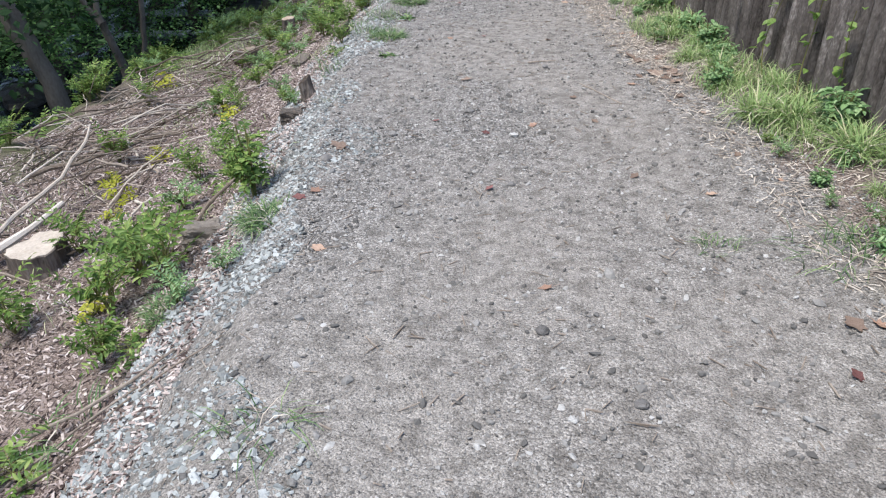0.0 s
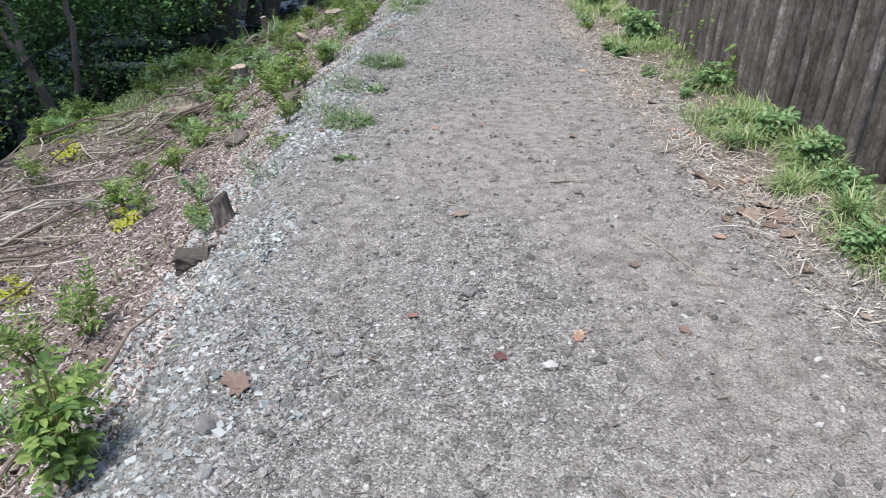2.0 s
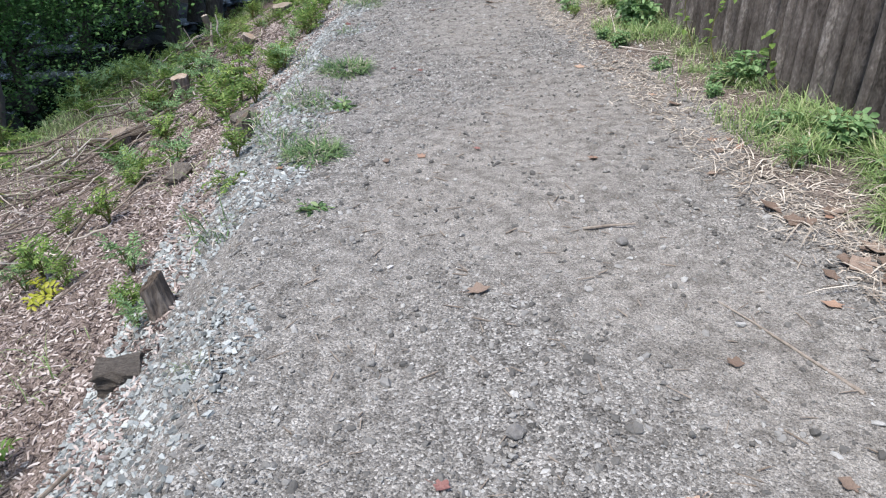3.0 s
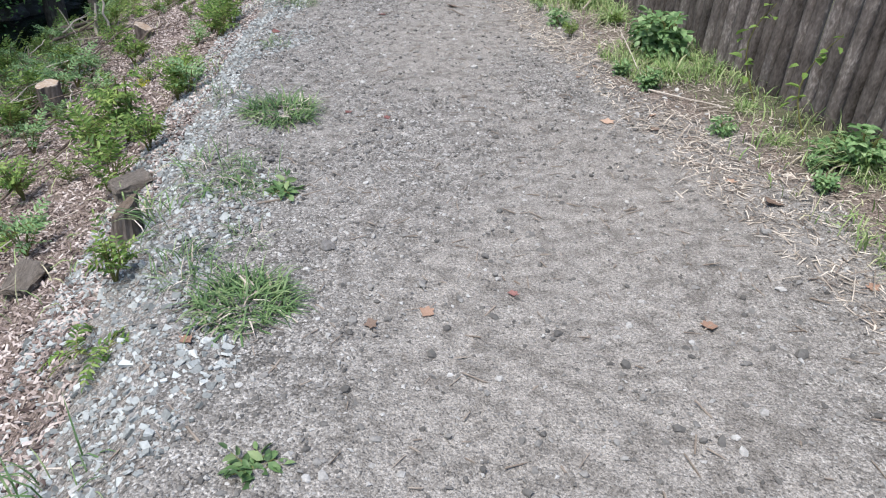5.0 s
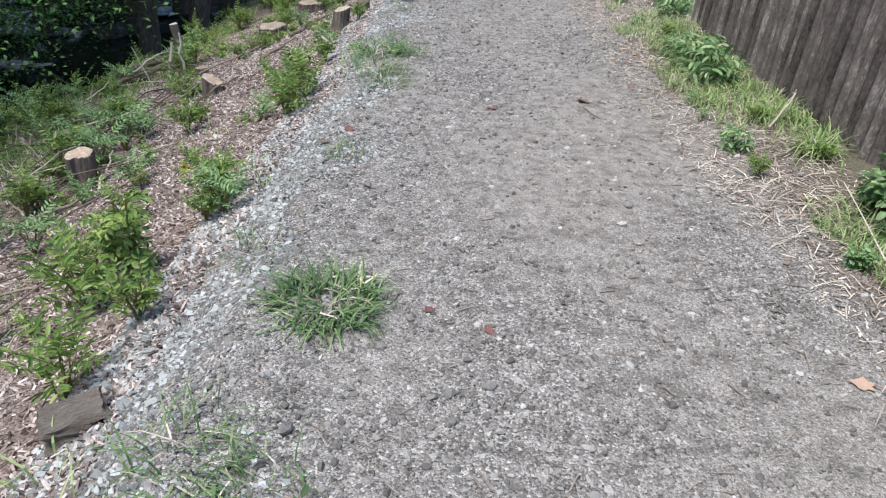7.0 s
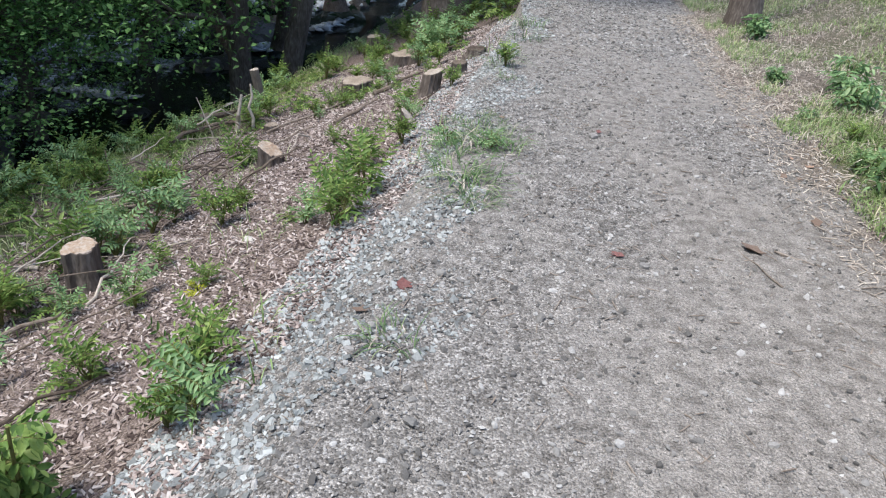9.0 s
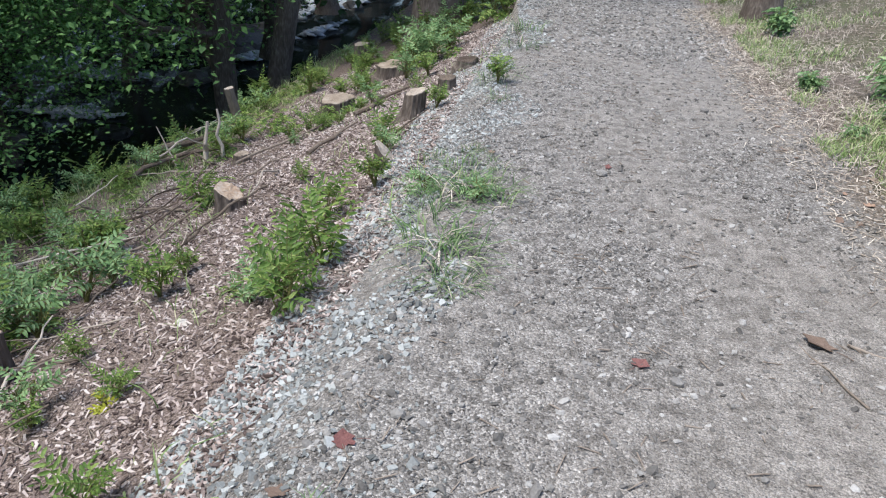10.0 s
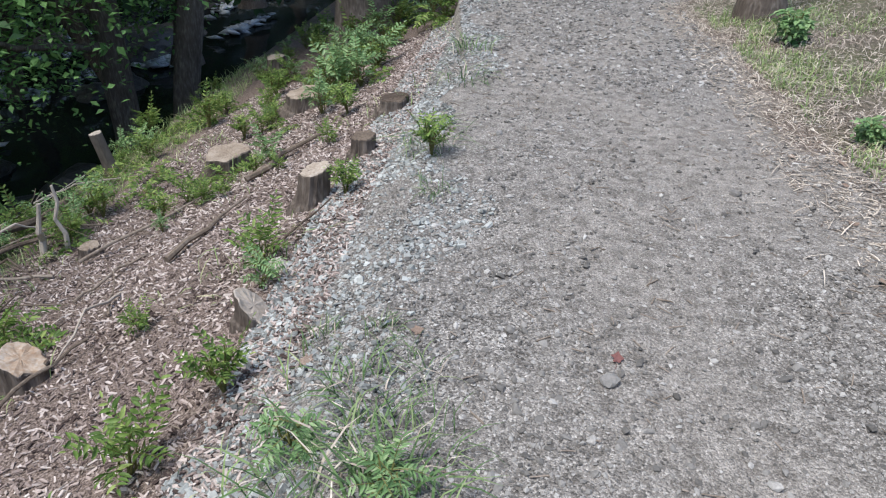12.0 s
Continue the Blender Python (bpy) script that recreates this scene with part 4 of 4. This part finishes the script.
LABELS = {B: "bushy bright green weed on the bank", "bushy2": "bushy bright green weed on the bank", T: "tall upright leafy weed on the gravel's edge", F: "low bright green fern-like weed", D: "dark green leafy weed on the bank", Y: "small yellow-green weed on the bank", N: "thin narrow-leaved weed in the gravel"}


def plant(rows):
    for k, x, y, s in rows:
        shrub(k if k != B or int(y * 10) % 2 else "bushy2", x, y, s * 0.85, LABELS[k])


plant(((B, -1.0, 3.3, 1.1), (B, -2.0, 3.4, 1.0), (B, -1.42, 2.8, 1.2), (D, -1.45, 3.6, 0.8), (B, -1.95, 2.6, 1.1), (Y, -1.55, 2.55, 0.8), (F, -1.35, 1.55, 0.9), (B, -1.55, 1.5, 1.0)))
plant(((T, -0.9, 3.12, 1.05), (F, -1.45, 3.4, 1.0), (B, -1.07, 4.95, 0.55), (D, -0.98, 4.75, 0.5), (Y, -2.1, 5.0, 1.0), (Y, -1.7, 5.6, 0.9), (B, -1.34, 4.2, 0.9), (F, -1.2, 3.75, 0.8), (B, -1.5, 4.05, 0.9)))
plant(((T, -1.08, 8.0, 1.15), (B, -1.2, 7.85, 1.2), (B, -1.6, 7.75, 1.0), (F, -1.48, 7.2, 0.9), (B, -0.8, 6.1, 0.7), (B, -0.83, 8.45, 0.8), (F, -0.78, 5.7, 0.7), (B, -1.02, 7.2, 1.0), (B, -0.9, 7.55, 0.9)))
plant(((B, -0.83, 8.3, 0.7), (D, -1.85, 8.8, 1.0), (B, -0.63, 9.68, 1.0), (B, -0.57, 10.05, 1.15), (D, -1.85, 10.65, 1.1), (D, -2.0, 10.2, 1.2), (B, -0.6, 11.82, 0.9), (B, -1.8, 11.8, 1.1)))
plant(((B, -0.8, 8.5, 0.9), (D, -0.75, 8.3, 0.9), (B, -0.9, 8.8, 0.7), (F, -1.38, 8.75, 0.7), (B, -1.45, 9.35, 0.5), (Y, -1.2, 9.4, 0.5), (F, -0.95, 10.1, 0.5), (B, -0.7, 10.65, 0.9), (B, -0.5, 10.92, 0.8), (D, -0.55, 11.6, 0.7), (B, -0.3, 12.3, 0.7), (F, -1.65, 11.8, 1.2)))
plant(((B, -1.05, 11.6, 0.5), (B, 0.1, 12.35, 0.8), (D, -1.95, 10.55, 1.4), (F, -1.19, 9.5, 0.4), (B, -1.3, 8.2, 0.9), (D, -1.35, 6.9, 0.9), (B, -1.6, 6.3, 0.8), (N, -0.22, 10.56, 0.9), (N, 0.02, 10.35, 0.8)))
plant(((B, -1.25, 2.68, 1.25), (B, -1.42, 2.5, 1.1), (F, -1.6, 3.05, 0.8), (D, -1.05, 2.3, 0.7), (B, -1.48, 2.95, 1.0), (F, -1.15, 2.05, 0.8), (B, -1.3, 2.1, 0.9), (D, -0.85, 2.35, 0.5)))
plant(((Y, -2.1, 4.2, 1.0), (Y, -2.3, 4.6, 0.9), (Y, -2.0, 3.85, 0.7), (D, -1.2, 5.4, 0.8), (B, -2.1, 10.97, 1.1), (D, -2.15, 10.3, 1.1), (B, -1.17, 9.45, 0.5), (D, -1.52, 9.45, 0.9), (B, -0.67, 9.82, 1.0), (B, -0.75, 10.2, 0.9), (D, -0.85, 9.95, 0.8)))
for k in range(40):
    rr = random.Random(2600 + k)
    y = rr.uniform(5.2, 12.5)
    key = rr.choice((B, F, F, D, "bushy2"))
    shrub(key, rr.uniform(-3.75, -3.45) + 0.5 * float(bend_left(y)), y, rr.uniform(0.7, 1.25), LABELS[key], group="weeds along the top of the stream bank")
for k in range(52):
    rr = random.Random(3000 + k)
    y = rr.uniform(11.2, 16.5)
    key = rr.choice((B, F, F, D, D, "bushy2"))
    x = rr.uniform(-3.7, -2.75) + 0.5 * float(bend_left(y))
    if abs(x + 2.55) > 0.4 or not 13.5 < y < 14.85:
        shrub(key, x, y, rr.uniform(0.5, 1.0), LABELS[key], group="weeds along the top of the stream bank")
for k in range(115):
    rr = random.Random(900 + k)
    y = rr.uniform(2.5, 19)
    x = rr.uniform(-3.7, -2.35) + 0.5 * float(bend_left(y)) + max(0, y - 13.5) * rr.uniform(0, 0.3)
    if y < 6.3 and k % 3 or y < 10 and k % 2:
        continue
    key = rr.choice((B, "bushy2", F, F, D, B, Y if y < 8 else F))
    shrub(key, x, y, rr.uniform(0.6, 1.15), LABELS[key], group="weeds along the top of the stream bank")
for k in range(64):
    rr = random.Random(1200 + k)
    y = rr.uniform(5.5, 10.5) if k < 22 else rr.uniform(12.8, 18)
    x = rr.uniform(-2.4, -1.2) + 0.5 * float(bend_left(y)) + (0.3 if y > 12 else 0)
    key = rr.choice((B, F, D, "bushy2"))
    shrub(key, x, y, rr.uniform(0.35, 0.85), LABELS[key])

for k in range(34):
    rr = random.Random(1300 + k)
    y = rr.uniform(14.3, 20)
    x = float(left_lip(y)) + rr.uniform(-1.3, 0.1)
    key = rr.choice((B, D, F))
    shrub(key, x, y, rr.uniform(0.9, 1.5), LABELS[key], group="weeds beside the trail")

# ---- grass tufts ----
BIG = [tuft_mesh(71, 420, 0.19, 0.2, 0.009, TUFT), tuft_mesh(72, 340, 0.18, 0.19, 0.0085, TUFT)]
SPARSE = [tuft_mesh(73, 46, 0.2, 0.13, 0.006, TUFT), tuft_mesh(74, 38, 0.22, 0.15, 0.005, TUFT)]
GREEN = [tuft_mesh(75, 160, 0.26, 0.08, 0.009, GRASS), tuft_mesh(76, 120, 0.22, 0.1, 0.008, GRASS)]
for k, (x, y, s) in enumerate(((-0.38, 5.72, 0.62), (-0.24, 7.28, 0.8), (-0.73, 2.65, 0.55), (-1.06, 2.25, 0.5))):
    tuft(BIG[k % 2], x, y, s, flat=0.75)
for k, (x, y, s) in enumerate(((-0.64, 6.35, 0.9), (-0.7, 2.58, 0.8), (-1.2, 1.72, 1.0), (-0.46, 1.27, 0.7), (0.95, 2.1, 0.5), (1.3, 2.02, 0.9), (1.48, 2.05, 0.8), (-0.07, 9.9, 1.1), (-0.49, 6.62, 0.9), (-0.1, 10.35, 1.1), (0.04, 10.3, 1.0), (-0.04, 9.7, 0.9), (-0.23, 8.5, 0.6), (0.1, 12.6, 1.1))):
    tuft(SPARSE[k % 2], x, y, s, "sparse thin grass growing through the gravel", 0.7)
for k in range(9):
    rr = random.Random(2800 + k)
    y = rr.uniform(9.3, 11.3)
    tuft(SPARSE[k % 2], rr.gauss(-0.1, 0.09) + 0.04 * (y - 10), y, rr.uniform(0.5, 0.9), "sparse thin grass growing through the gravel", 0.7)
for k in range(5):
    rr = random.Random(2900 + k)
    tuft(SPARSE[k % 2], rr.gauss(-0.55, 0.09), rr.uniform(5.9, 6.8), rr.uniform(0.5, 0.9), "sparse thin grass growing through the gravel", 0.7)
for k, (x, y, s) in enumerate(((0.08, 12.45, 0.8), (-0.02, 10.95, 0.4), (0.1, 10.5, 0.7), (0.12, 11.95, 0.5), (-0.5, 7.6, 0.7), (-0.75, 5.2, 0.8), (-0.55, 5.9, 0.6), (-0.2, 11.0, 0.5), (0.3, 13.6, 1.0), (0.35, 14.4, 1.1), (-0.65, 4.2, 0.3))):
    tuft(SPARSE[(k + 1) % 2], x, y, s, "sparse thin grass growing through the gravel")
ROSETTE = shrub_meshes(58, 14, 0.04, 0.09, 2, 0.05, 0.024, TUFT, 0.4)
SHRUBS["rosette"] = ROSETTE
shrub("rosette", -0.28, 6.43, 0.75, "flat green rosette weed growing in gravel", "rosette_weed")
shrub("rosette", -0.36, 5.1, 0.6, "flat green rosette weed growing in gravel", "rosette_weed")

# ---- plants along the fence ----
shrub_kind("nettle", 61, 44, 0.38, 0.14, 3, 0.055, 0.036, DEEPLEAF, stalks=9)
shrub_kind("broad", 62, 24, 0.36, 0.17, 3, 0.075, 0.024, DEEPLEAF, stalks=5)


def vine(x, y, H, seed):
    """A climbing stem with large single leaves, each a part of its own."""
    rng = np.random.default_rng(seed)
    ob = empty("climbing_weed", x, y, float(ground_z(x, y)))
    pts = [np.array([0.03 * math.sin(4 * q + seed), 0.09 * math.sin(3 * q), H * q]) for q in np.linspace(0, 1, 8)]
    stem = part("stem", Build().add(*tube(pts, np.linspace(0.004, 0.002, 8), 5)).mesh("stem", STEM), ob)
    one = np.array([[0.0, 0, 0]])
    me = Build().add(*leaves(one, np.array([[1.0, 0, 0]]), np.array([[0, 0, 1.0]]), np.array([0.1]), np.array([0.07]))).mesh("leaf", LEAF)
    for k in range(11):
        p = pts[2 + k % 6]
        leaf = part("leaf", me, stem)
        leaf.matrix_basis = Matrix.LocRotScale(p + rng.normal(0, 0.02, 3), Euler((rng.uniform(-0.4, 0.4), rng.uniform(-0.3, 0.6), 3.14 + rng.uniform(-1.3, 1.3))), (rng.uniform(0.35, 0.7),) * 3)
    return tagged(ob, "climbing weed with large pale green leaves", "weed", "climbing weeds on the fence")


for k, (x, y, h) in enumerate(((1.88, 6.85, 0.45), (1.86, 6.42, 0.42), (1.88, 4.0, 0.5), (1.87, 3.55, 0.55), (1.87, 3.2, 0.5), (1.88, 5.85, 0.3))):
    vine(x, y, h, 40 + k)
for key, x, y, s, text in (("nettle", 1.82, 7.6, 0.95, "broad-leaved nettle clump against the fence"), ("nettle", 1.85, 7.8, 0.85, "broad-leaved nettle clump against the fence"), ("broad", 1.92, 9.7, 1.0, "long-leaved green weed against the fence"), ("broad", 1.95, 10.1, 0.9, "long-leaved green weed against the fence"),
                           ("nettle", 1.85, 3.1, 0.7, "leafy green weed against the fence"),
                           ("nettle", 1.8, 4.75, 0.6, "leafy green weed against the fence"), ("nettle", 1.85, 6.1, 0.6, "leafy green weed against the fence"), ("broad", 2.5, 12.1, 0.9, "leafy green weed on the grassy bank"), ("nettle", 2.6, 14.4, 0.9, "leafy green weed on the grassy bank"), ("broad", 2.35, 11.6, 0.8, "leafy green weed at the fence's end"), ("nettle", 1.8, 5.1, 0.6, "leafy green weed against the fence")):
    shrub(key, x, y, s, text, "fence_weed", group="weeds along the fence")
for k in range(46):
    rr = random.Random(1450 + k)
    y = rr.uniform(1.5, 12.5)
    shrub(rr.choice(("nettle", "broad", "bushy", "dark")), 1.95 + float(bend_right(y)) - rr.uniform(0.1, 0.5), y, rr.uniform(0.22, 0.5), "small leafy weed in the grassy verge", "verge_weed", group="weeds in the verge")
for k in range(52):
    rr = random.Random(1500 + k)
    y = rr.uniform(1.5, 11.2)
    x = 1.97 + float(bend_right(y)) - rr.uniform(0.08, 0.42)
    tuft(GREEN[k % 2], x, y, rr.uniform(0.35, 0.85), "bright green grass clump at the foot of the fence")

# ---- fallen leaves ----
DEAD = {m: [dead_leaf_mesh(80 + 3 * i + q, m) for q in range(2)] for i, m in enumerate((RUSTLEAF, REDLEAF, BROWNLEAF))}


def fallen(mat, text, rows):
    for k, (x, y, s) in enumerate(rows):
        ob = new("fallen_leaf", DEAD[mat][k % 2])
        rr = random.Random(int(x * 1000 + y * 100))
        ob.matrix_basis = Matrix.LocRotScale((x, y, float(ground_z(x, y)) + 0.005), Euler((rr.uniform(-0.25, 0.25), rr.uniform(-0.25, 0.25), rr.uniform(0, 6.28))), (s, s, s))
        tagged(ob, text, "leaf", "fallen leaves")


fallen(RUSTLEAF, "curled rust-orange dead leaf on gravel", ((0.33, 1.88, 0.05), (0.49, 3.51, 0.05), (-0.53, 2.76, 0.07), (0.48, 3.48, 0.055), (1.21, 6.88, 0.07), (0.11, 5.59, 0.055), (-0.53, 5.59, 0.05), (0.83, 5.37, 0.06), (1.08, 2.56, 0.05), (-0.46, 2.23, 0.06), (1.15, 4.11, 0.06)))
fallen(REDLEAF, "dark red crumpled dead leaf on gravel", ((1.07, 1.39, 0.05), (-0.59, 2.69, 0.07), (-0.02, 3.64, 0.05), (0.37, 5.63, 0.04), (0.07, 7.26, 0.045), (0.23, 7.15, 0.045), (-0.23, 8.82, 0.07), (0.2, 2.7, 0.05), (0.51, 9.22, 0.07), (0.63, 10.83, 0.05), (0.24, 3.39, 0.05)))
fallen(BROWNLEAF, "dry brown curled leaf on gravel", ((1.18, 1.61, 0.08), (-0.49, 3.29, 0.09), (0.82, 2.75, 0.05), (0.17, 4.4, 0.075), (0.76, 3.92, 0.05), (-0.5, 3.32, 0.1), (0.81, 3.5, 0.05), (-0.05, 5.55, 0.05), (1.07, 9.38, 0.11), (-0.34, 8.65, 0.06), (0.08, 10.95, 0.05), (1.45, 5.99, 0.09), (-0.24, 10.93, 0.06), (1.36, 5.3, 0.08), (1.3, 4.6, 0.09)))
for k in range(14):
    rr = random.Random(1650 + k)
    fallen(BROWNLEAF, "dry brown leaf in a heap at the verge", ((1.36 + rr.uniform(-0.13, 0.13), 4.35 + rr.uniform(-0.3, 0.4), rr.uniform(0.06, 0.11)),))
for k in range(45):
    rr = random.Random(1700 + k)
    y = rr.uniform(1.5, 14)
    fallen((BROWNLEAF, RUSTLEAF)[k % 4 == 0], "dry leaf among the litter at the verge", ((1.36 + float(bend_right(y)) + rr.uniform(-0.15, 0.25), y, rr.uniform(0.03, 0.065)),))


# ---- gravel, chips, litter and grass ----


def sheet(rng, n, y0, y1, fx):
    y = rng.uniform(y0, y1, n)
    x = fx(rng.uniform(0, 1, n), y)
    return x, y


def lay(name, rng, x, y, size, tilt, mat, text, category, lift=0.3, stones=False):
    pos = np.stack([x, y, ground_z(x, y) + lift * size[:, 2]], -1)
    b = Build()
    if stones:
        big = size[:, 1] > stones
        b.add(*pebbles(rng, pos[~big], size[~big], tilt))
        if big.any():
            b.add(*cobbles(rng, pos[big], size[big] * 1.1, tilt))
    else:
        b.add(*scattered(rng, pos, size, tilt, 0.15))
    tagged(new(name, b.mesh(name, mat)), text, category, kind="stuff")


def make_stuff():
    rng = np.random.default_rng(11)
    # trail gravel, thinner in worn dusty patches
    x, y = sheet(rng, 150000, -0.3, 14, lambda q, y: left_lip(y) + 0.1 + q * (right_lip(y) - left_lip(y) + 0.15))
    keep = rng.uniform(0, 1, len(x)) < np.clip(0.6 - 0.55 * worn(x, y), 0.24, 1)
    x, y = x[keep], y[keep]
    s = np.minimum(np.exp(rng.normal(math.log(0.0062), 0.5, len(x))), 0.021)
    size = np.stack([s * rng.uniform(1.0, 1.6, len(s)), s * rng.uniform(0.8, 1.2, len(s)), s * rng.uniform(0.5, 0.9, len(s))], -1)
    lay("gravel", rng, x, y, size, 30, GRAVEL, "loose grey crushed gravel of mixed sizes", "gravel", 0.06, 0.0135)
    # coarser stones far along the trail
    x, y = sheet(rng, 7000, 13.5, 21, lambda q, y: left_lip(y) + 0.1 + q * (right_lip(y) - left_lip(y)))
    s = rng.uniform(0.012, 0.03, len(x))
    lay("far_gravel", rng, x, y, np.stack([s * 1.3, s, s * 0.6], -1), 25, GRAVEL, "loose grey crushed gravel farther along the trail", "gravel", 0.15, 1.0)
    x, y = sheet(rng, 1300, -0.3, 15, lambda q, y: left_lip(y) + 0.3 + q * (right_lip(y) - left_lip(y) - 0.3))
    s = np.minimum(np.exp(rng.normal(math.log(0.016), 0.3, len(x))), 0.036)
    lay("coarse_gravel", rng, x, y, np.stack([s * rng.uniform(1, 1.7, len(s)), s, s * rng.uniform(0.5, 0.9, len(s))], -1), 35, GRAVEL, "larger grey stones scattered over the trail", "gravel", 0.2, 0.01)
    # larger bluish stones along the edge
    x, y = sheet(rng, 62000, -0.5, 16.5, lambda q, y: left_lip(y) - 0.14 + (0.6 + 0.14 * np.sin(2.3 * y) + 0.1 * np.sin(5.9 * y + 1)) * q ** 1.5)
    keep = np.sin(4.1 * y + 3 * x) * np.sin(2.2 * y - 5 * x) + rng.normal(0, 0.35, len(x)) > -0.5
    x, y = x[keep], y[keep]
    s = np.minimum(np.exp(rng.normal(math.log(0.0085), 0.45, len(x))), 0.022)
    size = np.stack([s * rng.uniform(1.0, 1.7, len(s)), s * rng.uniform(0.8, 1.2, len(s)), s * rng.uniform(0.3, 0.65, len(s))], -1)
    lay("edge_stones", rng, x, y, size, 40, BLUESTONE, "pale blue-grey crushed stone along the trail's edge", "stones", 0.3)
    # wood chips on the bank
    x, y = sheet(rng, 84000, -0.3, 16.5, lambda q, y: left_lip(y) + 0.12 - q ** 1.15 * (2.75 - 0.035 * y))
    n = len(x)
    size = np.stack([rng.uniform(0.01, 0.04, n), rng.uniform(0.004, 0.011, n), rng.uniform(0.002, 0.006, n)], -1)
    lay("wood_chips", rng, x, y, size, 32, CHIPS, "scattered brown wood chips and bark mulch", "mulch", 1.2)
    # straw and dry bits at the right edge and on the far bank
    x, y = sheet(rng, 14000, 0.8, 16.5, lambda q, y: right_lip(y) - 0.14 + 0.62 * q)
    heap_y = np.concatenate([rng.normal(4.7, 0.3, 500), rng.normal(6.3, 0.25, 350), rng.normal(8.3, 0.3, 350)])
    x, y = np.concatenate([x, 1.42 + 0.5 * bend_right(heap_y) + rng.normal(0, 0.1, 1200)]), np.concatenate([y, heap_y])
    far, fy = sheet(rng, 8000, 11.0, 16.5, lambda q, y: right_lip(y) + 1.8 * q)
    x, y = np.concatenate([x, far]), np.concatenate([y, fy])
    n = len(x)
    size = np.stack([rng.uniform(0.012, 0.07, n) * rng.uniform(0.5, 1.3, n), rng.uniform(0.0015, 0.006, n), rng.uniform(0.001, 0.003, n)], -1)
    lay("straw", rng, x, y, size, 14, STRAW, "dry straw and dead stalks along the verge", "straw", 2.0)
    # long flattened dry stalks in heaps
    heaps = ((1.5, 4.3, 0.13, 0.3, 260), (1.42, 5.1, 0.1, 0.25, 120), (1.55, 7.9, 0.12, 0.3, 150), (1.5, 6.6, 0.12, 0.3, 120), (1.6, 3.2, 0.15, 0.4, 180), (1.75, 9.2, 0.12, 0.5, 260), (2.2, 11.4, 0.3, 0.6, 500), (2.35, 13.2, 0.3, 0.8, 500))
    x = np.concatenate([cx + sx * rng.normal(0, 1, n) for cx, cy, sx, sy, n in heaps])
    y = np.concatenate([cy + sy * rng.normal(0, 1, n) for cx, cy, sx, sy, n in heaps])
    n = len(x)
    base = np.stack([x, y, ground_z(x, y) + rng.uniform(0.002, 0.02, n)], -1)
    v, f = blades(rng, base, rng.uniform(0.05, 0.19, n), rng.uniform(0.0025, 0.006, n), rng.uniform(1.3, 1.65, n))
    v = v.reshape(n, -1, 3)
    v[:, :, 2] = base[:, None, 2] + 0.22 * (v[:, :, 2] - base[:, None, 2])
    v[:, :, 2] += ground_z(v[:, :, 0], v[:, :, 1]) - ground_z(base[:, 0], base[:, 1])[:, None]
    ob = new("dry_stalks", Build().add(v, f).mesh("dry_stalks", STRAW))
    tagged(ob, "flattened heaps of pale dry grass stalks", "dry grass", kind="stuff")
    # twigs over all
    x, y = sheet(rng, 3600, 0.8, 16, lambda q, y: -2.9 + 0.5 * bend_left(y) + 4.3 * q)
    n = len(x)
    size = np.stack([rng.uniform(0.02, 0.09, n) * np.where(x > -0.9, 0.75, 1.2), rng.uniform(0.002, 0.0045, n), rng.uniform(0.002, 0.0045, n)], -1)
    lay("twigs", rng, x, y, size, 8, DEADWOOD, "small dark twigs strewn on the ground", "twigs", 1.5)
    # grass of the verge and of the banks
    x, y = sheet(rng, 34000, 0.8, 11.4, lambda q, y: right_lip(y) + 0.08 + 0.5 * q)
    clump = np.sin(3.1 * y + 2 * x) + np.sin(5.3 * y - 1.2) * 0.7 + 2.2 * (x - right_lip(y) - 0.2)
    keep = clump + rng.normal(0, 0.6, len(x)) > 0.7
    x, y = x[keep], y[keep]
    bx, by = sheet(rng, 46000, 10.6, 19, lambda q, y: right_lip(y) + 0.2 + 2.2 * q ** 1.2)
    keep = np.sin(3.1 * by + 4 * bx) + np.sin(4.3 * bx - 2 * by + 1) + 0.6 * np.sin(9 * by - 7 * bx) + rng.normal(0, 0.45, len(bx)) > 0.15
    bx, by = bx[keep], by[keep]
    cx, cy = sheet(rng, 9000, 8.0, 19, lambda q, y: -3.9 + 0.5 * bend_left(y) + 1.3 * q)
    ex, ey = sheet(rng, 5000, 2.5, 16, lambda q, y: left_lip(y) + 0.15 - 2.2 * q)
    keep = np.sin(5 * ex + 2 * ey) + np.sin(3.7 * ey - 2 * ex) + rng.normal(0, 0.4, len(ex)) > 0.8
    x, y = np.concatenate([x, bx, cx, ex[keep]]), np.concatenate([y, by, cy, ey[keep]])
    n = len(x)
    base = np.stack([x, y, ground_z(x, y)], -1)
    ob = new("grass", Build().add(*blades(rng, base, np.clip(rng.normal(0.08, 0.045, n), 0.02, 0.2) * np.where(x > 0, np.where(y > 11, 0.62, 0.8), 1.0), rng.uniform(0.0025, 0.007, n), rng.uniform(0.3, 1.6, n))).mesh("grass", GRASS))
    tagged(ob, "uneven green grass on the verge and banks", "grass", kind="stuff")
    x, y = sheet(rng, 9000, 10.6, 19, lambda q, y: right_lip(y) + 0.1 + 2.2 * q)
    n = len(x)
    base = np.stack([x, y, ground_z(x, y)], -1)
    ob = new("dry_grass", Build().add(*blades(rng, base, rng.uniform(0.04, 0.11, n), rng.uniform(0.003, 0.006, n), rng.uniform(1.1, 1.7, n))).mesh("dry_grass", STRAW))
    tagged(ob, "straw-coloured dry grass on the bank", "grass", kind="stuff")


make_stuff()
